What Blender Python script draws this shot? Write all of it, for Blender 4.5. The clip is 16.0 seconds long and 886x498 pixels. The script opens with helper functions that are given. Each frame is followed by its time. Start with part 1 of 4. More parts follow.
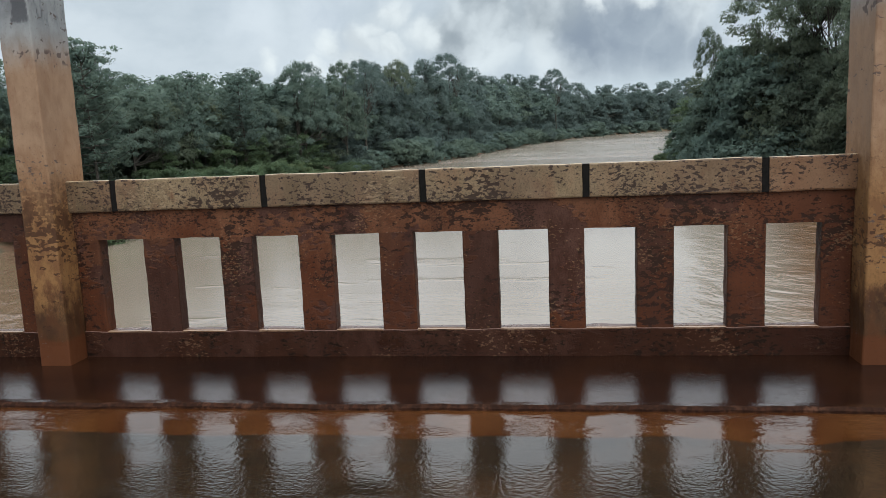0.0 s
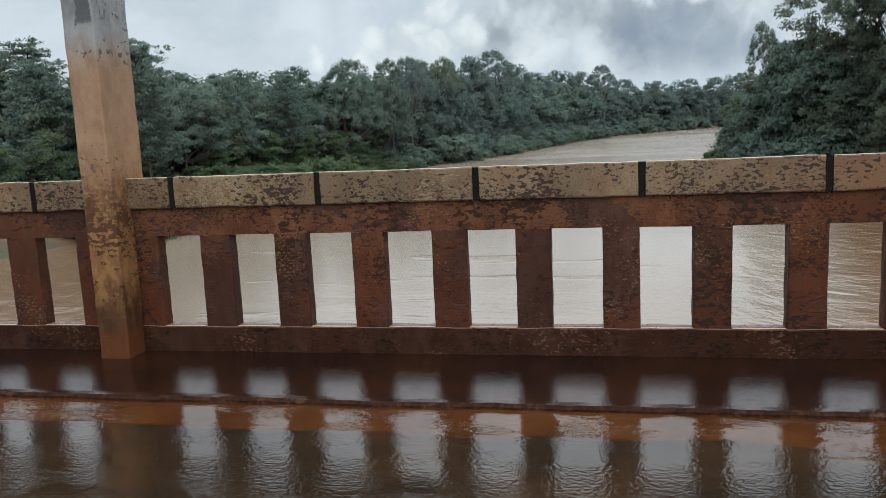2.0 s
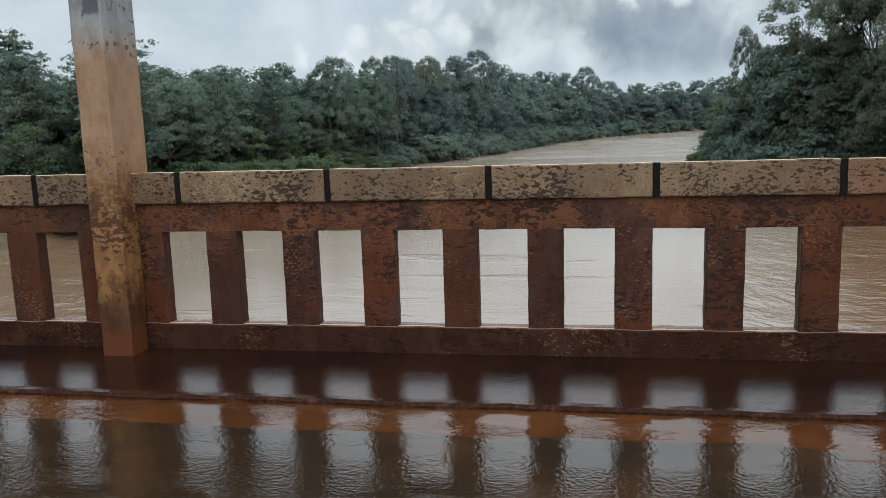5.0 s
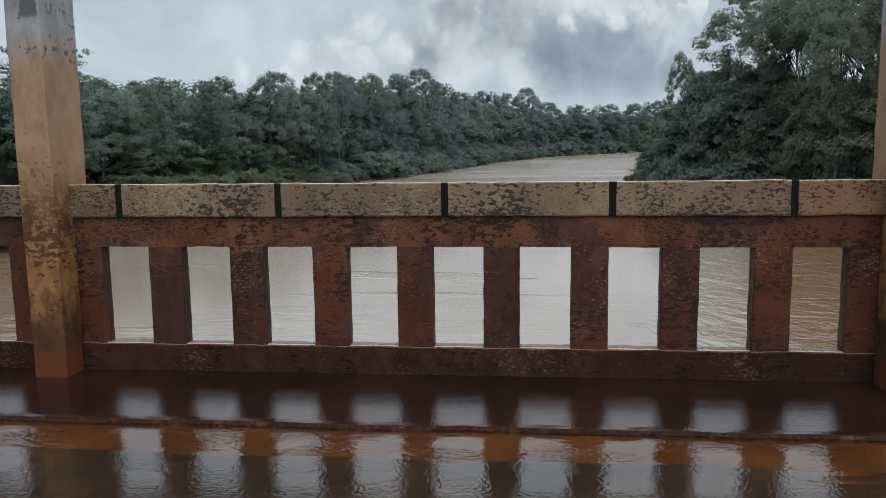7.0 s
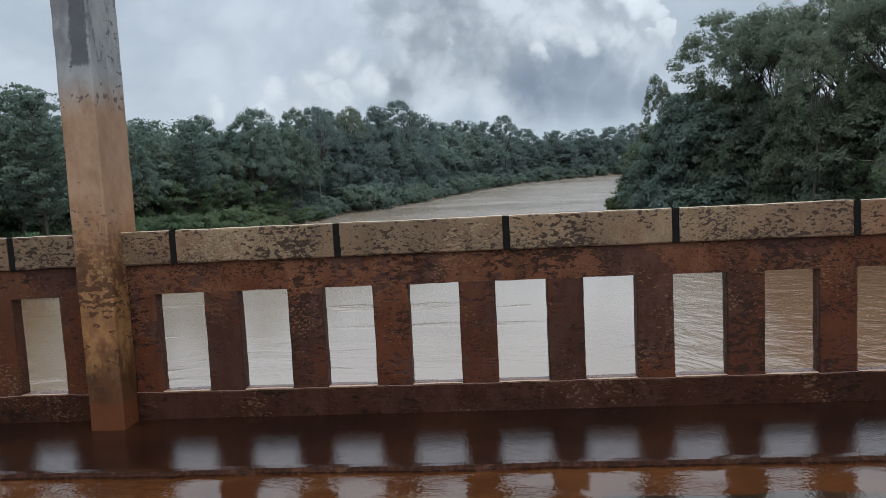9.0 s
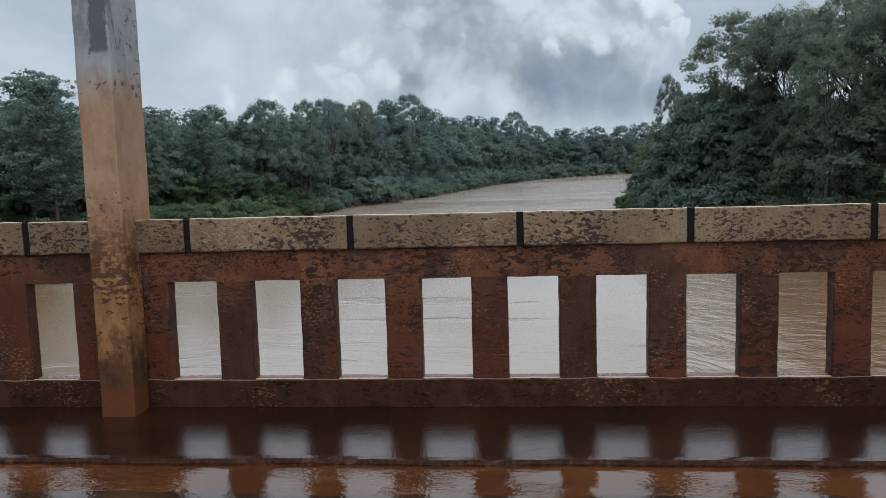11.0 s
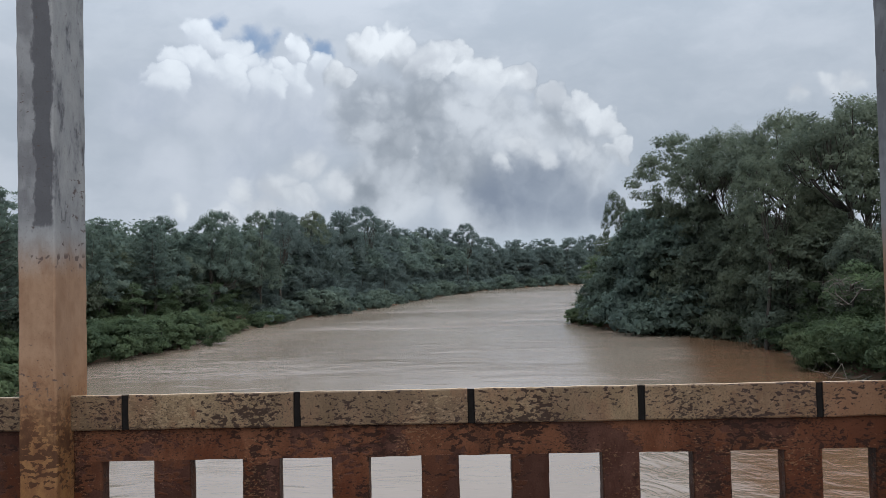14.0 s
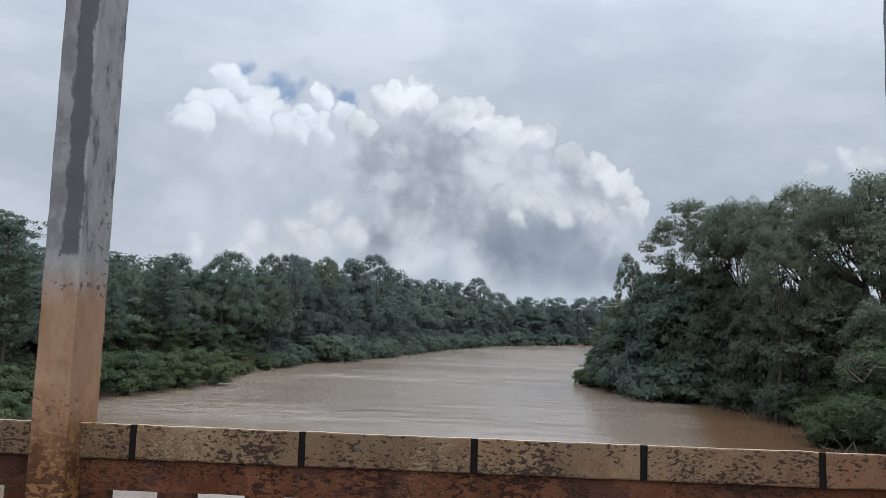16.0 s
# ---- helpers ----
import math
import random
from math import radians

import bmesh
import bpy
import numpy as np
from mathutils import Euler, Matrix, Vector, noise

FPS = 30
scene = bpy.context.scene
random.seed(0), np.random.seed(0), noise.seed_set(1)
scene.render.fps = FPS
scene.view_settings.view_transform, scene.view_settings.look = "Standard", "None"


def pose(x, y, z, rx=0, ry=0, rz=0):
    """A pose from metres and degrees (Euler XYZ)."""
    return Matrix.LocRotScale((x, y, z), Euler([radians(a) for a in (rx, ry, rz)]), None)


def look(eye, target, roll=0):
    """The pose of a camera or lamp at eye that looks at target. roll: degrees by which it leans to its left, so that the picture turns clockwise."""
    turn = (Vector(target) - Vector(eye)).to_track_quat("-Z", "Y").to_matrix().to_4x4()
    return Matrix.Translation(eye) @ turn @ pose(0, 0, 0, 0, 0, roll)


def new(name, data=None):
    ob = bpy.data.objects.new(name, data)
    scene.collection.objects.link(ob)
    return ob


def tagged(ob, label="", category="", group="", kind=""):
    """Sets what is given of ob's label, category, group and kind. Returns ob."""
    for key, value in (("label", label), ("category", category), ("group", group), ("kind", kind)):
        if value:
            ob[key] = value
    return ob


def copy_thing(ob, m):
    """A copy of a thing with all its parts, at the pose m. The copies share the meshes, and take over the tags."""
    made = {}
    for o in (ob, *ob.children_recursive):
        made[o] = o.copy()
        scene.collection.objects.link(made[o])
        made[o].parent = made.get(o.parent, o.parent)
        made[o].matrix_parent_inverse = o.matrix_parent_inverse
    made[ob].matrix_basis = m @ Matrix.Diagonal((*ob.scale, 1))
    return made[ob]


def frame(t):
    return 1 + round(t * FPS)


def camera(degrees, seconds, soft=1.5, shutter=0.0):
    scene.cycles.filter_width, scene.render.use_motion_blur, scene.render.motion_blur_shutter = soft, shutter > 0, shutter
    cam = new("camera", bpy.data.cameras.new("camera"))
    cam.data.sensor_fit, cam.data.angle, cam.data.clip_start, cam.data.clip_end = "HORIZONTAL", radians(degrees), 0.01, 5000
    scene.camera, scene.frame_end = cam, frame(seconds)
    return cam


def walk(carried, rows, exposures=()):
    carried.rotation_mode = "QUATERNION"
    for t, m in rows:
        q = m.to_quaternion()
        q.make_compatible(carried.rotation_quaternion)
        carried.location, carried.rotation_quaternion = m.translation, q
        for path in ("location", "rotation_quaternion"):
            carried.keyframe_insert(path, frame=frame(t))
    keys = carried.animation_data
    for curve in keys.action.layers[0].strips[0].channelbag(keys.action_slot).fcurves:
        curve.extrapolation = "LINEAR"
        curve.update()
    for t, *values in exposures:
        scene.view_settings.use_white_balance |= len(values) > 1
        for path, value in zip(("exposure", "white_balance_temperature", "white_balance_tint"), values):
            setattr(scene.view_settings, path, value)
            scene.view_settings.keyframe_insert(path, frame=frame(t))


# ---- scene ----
cam = camera(58.6, 16.0, 0.8)
PATH = [
    (0, (0.076, 1.206, 1.136), (-0.201, 3.162, 0.825), -2.5),
    (0.5, (0.067, 1.209, 1.136), (-0.233, 3.163, 0.835), -2.3),
    (1, (0.063, 1.213, 1.137), (-0.255, 3.165, 0.839), -2.2),
    (1.5, (0.059, 1.211, 1.137), (-0.274, 3.161, 0.838), -2.2),
    (2, (0.037, 1.212, 1.14), (-0.352, 3.148, 0.827), -2.6),
    (2.5, (-0.001, 1.211, 1.137), (-0.452, 3.132, 0.813), -2.9),
    (3, (-0.039, 1.214, 1.14), (-0.497, 3.133, 0.815), -2.6),
    (3.5, (-0.075, 1.212, 1.139), (-0.496, 3.14, 0.81), -2.3),
    (4, (-0.095, 1.215, 1.139), (-0.471, 3.152, 0.814), -2.0),
    (6.5, (-0.136, 1.218, 1.139), (-0.427, 3.175, 0.848), -1.2),
    (7, (-0.186, 1.285, 1.13), (-0.383, 3.256, 0.854), -0.7),
    (7.5, (-0.291, 1.337, 1.146), (-0.424, 3.315, 0.882), -0.8),
    (8, (-0.426, 1.327, 1.152), (-0.556, 3.309, 0.917), -1.8),
    (8.5, (-0.543, 1.286, 1.164), (-0.694, 3.27, 0.961), -2.9),
    (11, (-0.593, 1.288, 1.162), (-0.763, 3.269, 0.946), -1.6),
    (11.5, (-0.605, 1.289, 1.162), (-0.861, 3.264, 0.978), -1.9),
    (12, (-0.63, 1.279, 1.164), (-0.91, 3.253, 1.014), -1.6),
    (12.5, (-0.625, 1.29, 1.16), (-0.824, 3.276, 1.025), -1.0),
    (13, (-0.604, 1.297, 1.244), (-0.717, 3.293, 1.201), -0.9),
    (13.5, (-0.598, 1.318, 1.386), (-0.646, 3.317, 1.43), -1.1),
    (14, (-0.581, 1.329, 1.469), (-0.624, 3.328, 1.526), -1.3),
    (14.5, (-0.588, 1.291, 1.507), (-0.699, 3.286, 1.588), -0.4),
    (15, (-0.584, 1.316, 1.493), (-0.683, 3.312, 1.572), 0.5),
    (15.5, (-0.579, 1.311, 1.494), (-0.633, 3.307, 1.61), 1.1),
    (16, (-0.583, 1.246, 1.45), (-0.658, 3.236, 1.64), 2.0),
]
walk(cam, [(t, look(eye, target, roll)) for t, eye, target, roll in PATH],
     [(0.0, 0.24, 6500, 4), (4.0, 0.23, 6500, 4), (7.0, 0.05, 6300, 4), (8.5, 0.04, 6250, 6), (11.0, 0.0, 6200, 7), (13.0, -0.09, 6300, 9), (13.5, -0.12, 6350, 9), (14.5, -0.03, 6400, 10), (16.0, -0.03, 6400, 10)])

# ---- world, sun, exposure ----


class Graph:
    """A short way to write node trees."""

    def __init__(self, tree):
        self.tree = tree
        tree.nodes.clear()

    def node(self, kind, *sockets, **named):
        n = self.tree.nodes.new(kind)
        for k, v in enumerate(sockets):
            self.put(n.inputs[k], v)
        for k, v in named.items():
            self.put(n.inputs[k.replace("_", " ")], v)
        return n

    def put(self, socket, v):
        if v is None:
            return
        if isinstance(v, bpy.types.NodeSocket):
            self.tree.links.new(v, socket)
        elif isinstance(v, (tuple, list)) and socket.type == "RGBA" and len(v) == 3:
            socket.default_value = (*v, 1.0)
        else:
            socket.default_value = v

    def math(self, op, a, b=None, c=None):
        n = self.tree.nodes.new("ShaderNodeMath")
        n.operation = op
        for k, v in enumerate((a, b, c)):
            self.put(n.inputs[k], v)
        return n.outputs[0]

    def vmath(self, op, a, b=None):
        n = self.tree.nodes.new("ShaderNodeVectorMath")
        n.operation = op
        self.put(n.inputs[0], a)
        self.put(n.inputs[1], b)
        return n.outputs["Value"] if op in ("DISTANCE", "LENGTH", "DOT_PRODUCT") else n.outputs["Vector"]

    def noise(self, vec, scale, detail=3.0, rough=0.5, color=False):
        n = self.tree.nodes.new("ShaderNodeTexNoise")
        self.put(n.inputs["Vector"], vec)
        n.inputs["Scale"].default_value, n.inputs["Detail"].default_value, n.inputs["Roughness"].default_value = scale, detail, rough
        return n.outputs["Color"] if color else n.outputs["Fac"]

    def voronoi(self, vec, scale):
        n = self.tree.nodes.new("ShaderNodeTexVoronoi")
        self.put(n.inputs["Vector"], vec)
        n.inputs["Scale"].default_value = scale
        return n.outputs["Distance"]

    def step(self, v, lo, hi, a=0.0, b=1.0):
        n = self.tree.nodes.new("ShaderNodeMapRange")
        n.interpolation_type = "SMOOTHSTEP"
        for k, x in enumerate((v, lo, hi, a, b)):
            self.put(n.inputs[k], x)
        return n.outputs[0]

    def mix(self, f, a, b, how="MIX"):
        n = self.tree.nodes.new("ShaderNodeMix")
        n.data_type, n.blend_type = "RGBA", how
        self.put(n.inputs[0], f)
        self.put(n.inputs[6], a)
        self.put(n.inputs[7], b)
        return n.outputs[2]

    def scaled(self, vec, x, y, z):
        return self.vmath("MULTIPLY", vec, (x, y, z))

    def bump(self, height, strength, distance, normal=None):
        n = self.tree.nodes.new("ShaderNodeBump")
        n.inputs["Strength"].default_value, n.inputs["Distance"].default_value = strength, distance
        self.put(n.inputs["Height"], height)
        self.put(n.inputs["Normal"], normal)
        return n.outputs[0]


# Directions of the cloud masses over the river: degrees to the right of +y, degrees above the horizon, degrees of radius.
BUMPS = [(-17.9, 15.8, 1.9), (-16.2, 15.0, 1.6), (-19.9, 14.4, 1.5), (-14.7, 14.2, 1.2), (-21.2, 13.6, 1.2), (-11.6, 15.1, 1.3), (-10.0, 14.6, 1.2), (-12.6, 14.1, 1.2), (-18.6, 14.0, 2.0), (-16.6, 13.4, 2.0), (-14.0, 12.9, 1.8), (-11.6, 13.2, 1.8), (-20.4, 12.8, 1.8)]
TOWERS = [(-6.8, 15.8, 1.8), (-4.6, 15.5, 2.0), (-8.5, 14.0, 1.6), (-2.2, 14.2, 2.1), (-0.4, 15.1, 1.6), (1.8, 13.7, 2.0), (4.3, 13.2, 1.9), (6.7, 11.8, 1.9),
          (9.0, 10.6, 1.9), (10.8, 9.6, 1.7), (11.6, 8.0, 1.3)]
CORE = [(-5.8, 11.1, 4.1), (-1.7, 11.2, 4.1), (2.5, 9.7, 4.1), (6.2, 8.6, 3.7), (-4.8, 6.2, 3.7), (1.0, 6.0, 4.1), (8.6, 7.4, 2.9)]
VEILS = [(-21.8, 11.5, 3.3), (-18.0, 11.4, 3.7), (-14.0, 11.0, 4.1), (-10.4, 10.8, 3.7), (-20.4, 7.7, 3.3), (-15.8, 7.7, 3.7)]
SHADES = [(-4.1, 8.7, 3.9), (-0.7, 7.2, 3.3), (-6.5, 6.1, 2.5), (7.0, 9.8, 1.2), (-2.5, 11.4, 2.2)]
DARKS = [(2.6, 5.0, 2.5), (5.1, 5.7, 2.9), (7.9, 5.1, 2.3), (10.3, 4.6, 1.6), (6.4, 6.4, 2.0)]
PUFFS = [(-10.9, 6.9, 2.2), (-12.9, 5.4, 2.4), (-9.0, 5.6, 2.2), (-15.5, 5.4, 1.8), (-11.0, 4.6, 2.2), (-14.4, 4.4, 1.8), (-19.6, 4.4, 1.3), (-21.3, 3.8, 1.0), (-16.4, 4.2, 1.4), (4.6, 8.5, 1.5), (6.0, 7.5, 1.1),
         (3.2, 7.3, 1.1), (8.4, 8.0, 1.1), (-3.2, 8.1, 0.8), (25.2, 11.3, 1.2), (23.2, 11.0, 1.1), (26.8, 11.3, 1.5)]
GAPS = [(-15.2, 16.0, 1.0), (-14.1, 15.3, 1.0), (-13.3, 15.8, 0.7), (-9.8, 15.7, 0.8), (-16.8, 17.1, 0.7), (-10.6, 16.2, 0.5)]

SUN_EL, SUN_AZ = 52.0, 150.0
world = bpy.data.worlds.new("sky")
scene.world = world
world.use_nodes = True
g = Graph(world.node_tree)
ray = g.node("ShaderNodeTexCoord").outputs["Generated"]
low = g.noise(ray, 7.0, 4, 0.55, True)
fine = g.noise(ray, 42.0, 5, 0.55, True)
half = (0.5, 0.5, 0.5)
warp = g.vmath("ADD", ray, g.vmath("ADD", g.scaled(g.vmath("SUBTRACT", low, half), 0.050, 0.050, 0.050), g.scaled(g.vmath("SUBTRACT", fine, half), 0.020, 0.020, 0.020)))
# heaped cloud heads: rounded knobs on rounded knobs
knobs = g.math("MULTIPLY_ADD", g.voronoi(warp, 26.0), -0.62, 0.62)
knobs = g.math("MULTIPLY_ADD", g.voronoi(g.vmath("ADD", warp, (3.0, 1.0, 2.0)), 58.0), -0.34, g.math("ADD", knobs, 0.34))
puffed = g.math("MULTIPLY", g.math("SUBTRACT", knobs, 0.55), 0.026)


def masses(rows, core=0.55, rim=1.2, lumpy=1.0):
    """How deep a direction lies in a heap of round cloud masses, and how far up its lit side, both 0 to 1."""
    depth = side = None
    for az, el, r in rows:
        a, e, r = radians(az), radians(el), radians(r)
        centre = (math.sin(a) * math.cos(e), math.cos(a) * math.cos(e), math.sin(e))
        one = g.step(g.math("MULTIPLY_ADD", puffed, -lumpy, g.vmath("DISTANCE", warp, centre)), r * rim, r * core)
        lean = g.vmath("DOT_PRODUCT", g.vmath("SUBTRACT", warp, centre), (0.35 / r, 0.0, 0.93 / r))
        top = g.math("MULTIPLY", one, g.step(lean, -0.8, 0.8))
        depth = one if depth is None else g.math("MAXIMUM", depth, one)
        side = top if side is None else g.math("MAXIMUM", side, top)
    return depth, side


up = g.node("ShaderNodeSeparateXYZ", ray).outputs[2]
nishita = g.node("ShaderNodeTexSky")
nishita.sky_type, nishita.sun_disc = "NISHITA", False
nishita.sun_elevation, nishita.sun_rotation = radians(SUN_EL), radians(SUN_AZ)
blue = g.mix(1.0, nishita.outputs[0], (0.10, 0.10, 0.10), "MULTIPLY")
streak = g.noise(g.scaled(warp, 1.0, 1.0, 2.6), 3.2, 6, 0.58)
veil = g.mix(g.step(streak, 0.36, 0.66), (0.505, 0.54, 0.585), (0.645, 0.665, 0.70))
sky = g.mix(g.math("SUBTRACT", 1.0, g.math("MULTIPLY", masses(GAPS, 0.2, 1.45)[0], 0.8)), blue, veil)
body = g.noise(warp, 10.0, 5, 0.55)
heap = g.math("MULTIPLY_ADD", knobs, 0.36, g.math("MULTIPLY", body, 0.95))
dim = g.mix(g.step(body, 0.34, 0.66), (0.54, 0.57, 0.63), (0.70, 0.715, 0.75))
depth, side = masses(VEILS, 0.1, 1.3)
sky = g.mix(g.math("MULTIPLY", depth, 0.85), sky, dim)
depth, side = masses(BUMPS, 0.72, 1.12)
lit = g.mix(g.step(side, 0.10, 0.80), dim, g.mix(g.step(heap, 0.50, 0.78), (0.72, 0.74, 0.77), (0.89, 0.90, 0.91)))
sky = g.mix(g.math("MULTIPLY", depth, g.step(side, 0.02, 0.65)), sky, lit)
shade = g.mix(g.step(heap, 0.48, 0.80), (0.40, 0.425, 0.46), (0.74, 0.75, 0.765))
sky = g.mix(g.math("MULTIPLY", masses(CORE, 0.55, 1.06, 0.5)[0], 0.92), sky, shade)
depth, side = masses(TOWERS, 0.80, 1.08)
lit = g.mix(g.step(side, 0.05, 0.75), shade, g.mix(g.step(heap, 0.46, 0.76), (0.64, 0.65, 0.67), (0.90, 0.90, 0.895)))
sky = g.mix(g.math("MULTIPLY", depth, g.step(side, 0.0, 0.35)), sky, lit)
grey = g.mix(g.step(heap, 0.50, 0.85), (0.30, 0.325, 0.355), (0.46, 0.48, 0.51))
sky = g.mix(g.math("MULTIPLY", masses(SHADES, 0.0, 1.15, 0.3)[0], 0.72), sky, grey)
gloom = g.mix(g.step(body, 0.36, 0.66), (0.245, 0.28, 0.345), (0.36, 0.395, 0.45))
sky = g.mix(g.math("MULTIPLY", masses(DARKS, 0.30, 1.35, 0.15)[0], 0.85), sky, gloom)
depth, side = masses(PUFFS, 0.35, 1.4)
sky = g.mix(g.math("MULTIPLY", depth, g.step(side, 0.05, 0.85)), sky, g.mix(g.step(heap, 0.46, 0.76), (0.62, 0.63, 0.65), (0.80, 0.80, 0.80)))
pale = g.step(g.math("ADD", up, g.math("MULTIPLY", g.math("SUBTRACT", streak, 0.5), 0.05)), 0.055, 0.02)
sky = g.mix(g.math("MULTIPLY", pale, 0.75), sky, (0.58, 0.635, 0.67))
# an overcast sky is brighter towards the zenith
rise = g.math("MULTIPLY_ADD", g.step(up, 0.16, 0.90), 1.5, 1.0)
ground_side = g.step(up, -0.02, -0.12)
sky = g.mix(1.0, sky, g.node("ShaderNodeCombineXYZ", rise, rise, rise).outputs[0], "MULTIPLY")
sky = g.mix(ground_side, sky, (0.10, 0.09, 0.07))
sky = g.mix(1.0, sky, (0.88, 0.935, 1.0), "MULTIPLY")
back = g.node("ShaderNodeBackground", sky, 1.0)
g.node("ShaderNodeOutputWorld", back.outputs[0])

sun = new("sun", bpy.data.lights.new("sun", "SUN"))
sun.data.energy, sun.data.angle, sun.data.color = 2.7, radians(90), (1.0, 0.96, 0.92)
sa, se = radians(SUN_AZ), radians(SUN_EL)
sun.matrix_world = look((math.sin(sa) * math.cos(se) * 50, math.cos(sa) * math.cos(se) * 50, math.sin(se) * 50), (0, 0, 0))

# ---- materials ----


def material(name):
    m = bpy.data.materials.new(name)
    m.use_nodes = True
    return m, Graph(m.node_tree)


def finish(g, color, rough, normal=None, ior=1.45, metal=0.0, sheen=(1.0, 1.0, 1.0)):
    s = g.node("ShaderNodeBsdfPrincipled", Base_Color=color, Roughness=rough, Metallic=metal, IOR=ior, Normal=normal, Specular_Tint=sheen)
    g.node("ShaderNodeOutputMaterial", s.outputs[0])
    return s


def world_place(g):
    return g.node("ShaderNodeNewGeometry").outputs["Position"]


def flakes(g, p, scale, cover, gather=0.7, spread=2.2, more=None):
    """Peeled and mouldy flecks with crisp edges, longer than high, gathered in patches. cover: the larger, the fewer."""
    q = g.vmath("ADD", p, g.scaled(g.noise(p, 26, 2, 0.5, True), 0.02, 0.02, 0.02))
    fleck = g.noise(g.scaled(q, 1.0, 1.0, 1.9), scale, 4, 0.58)
    value = g.math("MULTIPLY_ADD", g.math("SUBTRACT", g.noise(p, spread, 2, 0.5), 0.5), gather, fleck)
    if more is not None:
        value = g.math("ADD", value, more)
    return g.step(value, cover - 0.012, cover + 0.016)


def painted_concrete(name, paint, mud, muck, chalk, cover, mud_lo, mud_hi, rough=0.55, stain=0.0, fleck=26.0, ior=1.33, bare=0.0):
    """Whitewashed concrete under red mud splashed up from the road, with bared dark patches, peeled flecks and damp stains."""
    m, g = material(name)
    p = world_place(g)
    at = g.node("ShaderNodeSeparateXYZ", p)
    x, z = at.outputs[0], at.outputs[2]
    broad = g.noise(g.scaled(p, 1, 1, 0.7), 2.3, 4, 0.6)
    mid = g.noise(g.scaled(p, 1, 1, 0.45), 13.0, 6, 0.7)
    fine = g.noise(p, 120.0, 4, 0.65)
    each = g.node("ShaderNodeObjectInfo").outputs["Random"]
    splash = g.math("ADD", z, g.math("ADD", g.math("MULTIPLY", g.math("SUBTRACT", broad, 0.5), 0.9), g.math("MULTIPLY", g.math("SUBTRACT", mid, 0.5), 0.9)))
    base = g.mix(g.step(mid, 0.34, 0.66), tuple(c * 0.78 for c in paint), tuple(c * 1.08 for c in paint))
    base = g.mix(g.step(g.math("MULTIPLY_ADD", broad, 0.5, g.math("MULTIPLY", mid, 0.5)), 0.46, 0.62), base, g.mix(0.45, base, mud))
    base = g.mix(g.step(splash, mud_hi, mud_lo), base, mud)
    # one stretch has lost more of its paint than the rest
    along = g.math("ADD", x, g.math("MULTIPLY", g.math("SUBTRACT", broad, 0.5), 1.2))
    bald = g.math("MULTIPLY", g.step(along, -0.1, 1.0), g.step(along, 2.2, 1.7))
    # grey-violet cement bared in large patches with torn edges
    torn = g.math("MULTIPLY_ADD", g.noise(g.scaled(p, 1, 1, 1.8), 22.0, 4, 0.6), 0.30, g.noise(g.vmath("ADD", p, (7.0, 3.0, 5.0)), 2.7, 3, 0.5))
    torn = g.math("ADD", torn, g.math("MULTIPLY", g.math("SUBTRACT", each, 0.5), 0.10))
    torn = g.step(g.math("MULTIPLY_ADD", bald, 0.03, torn), 0.665, 0.695)
    base = g.mix(g.math("MULTIPLY", torn, bare), base, g.mix(g.step(mid, 0.36, 0.64), (0.030, 0.013, 0.010), (0.066, 0.032, 0.025)))
    # damp black stains, some members more than others
    damp = g.math("MULTIPLY_ADD", g.noise(g.scaled(p, 1.0, 1.0, 0.5), 4.6, 5, 0.65), 0.8, g.math("MULTIPLY", mid, 0.3))
    damp = g.step(g.math("ADD", g.math("MULTIPLY", bald, 0.10), g.math("MULTIPLY_ADD", each, 0.22, damp)), 0.58, 0.76)
    base = g.mix(g.math("MULTIPLY", damp, stain), base, (0.034, 0.014, 0.009))
    base = g.mix(g.math("MULTIPLY", g.step(fine, 0.48, 0.62), 0.35), base, muck)
    end = g.math("MULTIPLY", g.step(along, 0.6, 1.25), g.step(along, 2.2, 1.7))
    base = g.mix(g.math("MULTIPLY_ADD", end, 0.40, g.math("MULTIPLY", bald, 0.22)), base, mud)
    fl = flakes(g, p, fleck, cover, 0.75, 2.2, g.math("MULTIPLY_ADD", end, 0.022, g.math("MULTIPLY", bald, 0.035)))
    small = flakes(g, g.vmath("ADD", p, (3.0, 8.0, 1.0)), fleck * 2.1, cover + 0.035, 0.55, 3.6)
    fl = g.math("MAXIMUM", fl, g.math("MULTIPLY", small, 0.9))
    base = g.mix(g.math("MULTIPLY", fl, 0.92), base, muck)
    # paler paint and mortar where the skin is scraped
    specks = flakes(g, g.vmath("ADD", p, (1.0, 5.0, 9.0)), 52.0, 0.655, 0.6, 3.0)
    base = g.mix(g.math("MULTIPLY", specks, 0.32), base, chalk)
    # upward faces: paler, painting in the light from overhead, and wetter
    sky_lit = g.step(g.node("ShaderNodeSeparateXYZ", g.node("ShaderNodeNewGeometry").outputs["True Normal"]).outputs[2], 0.5, 0.88)
    base = g.mix(g.math("MULTIPLY", sky_lit, 0.7), base, tuple(min(0.6, c * 2.2 + 0.06) for c in paint))
    height = g.math("ADD", g.math("MULTIPLY", fine, 0.3), g.math("ADD", g.math("MULTIPLY", mid, 0.5), g.math("MULTIPLY", g.math("MAXIMUM", fl, g.math("MULTIPLY", torn, bare)), -0.7)))
    wet = g.math("MULTIPLY", g.step(mid, 0.35, 0.7, rough - 0.12, rough + 0.2), g.math("MULTIPLY_ADD", sky_lit, -0.40, 1.0))
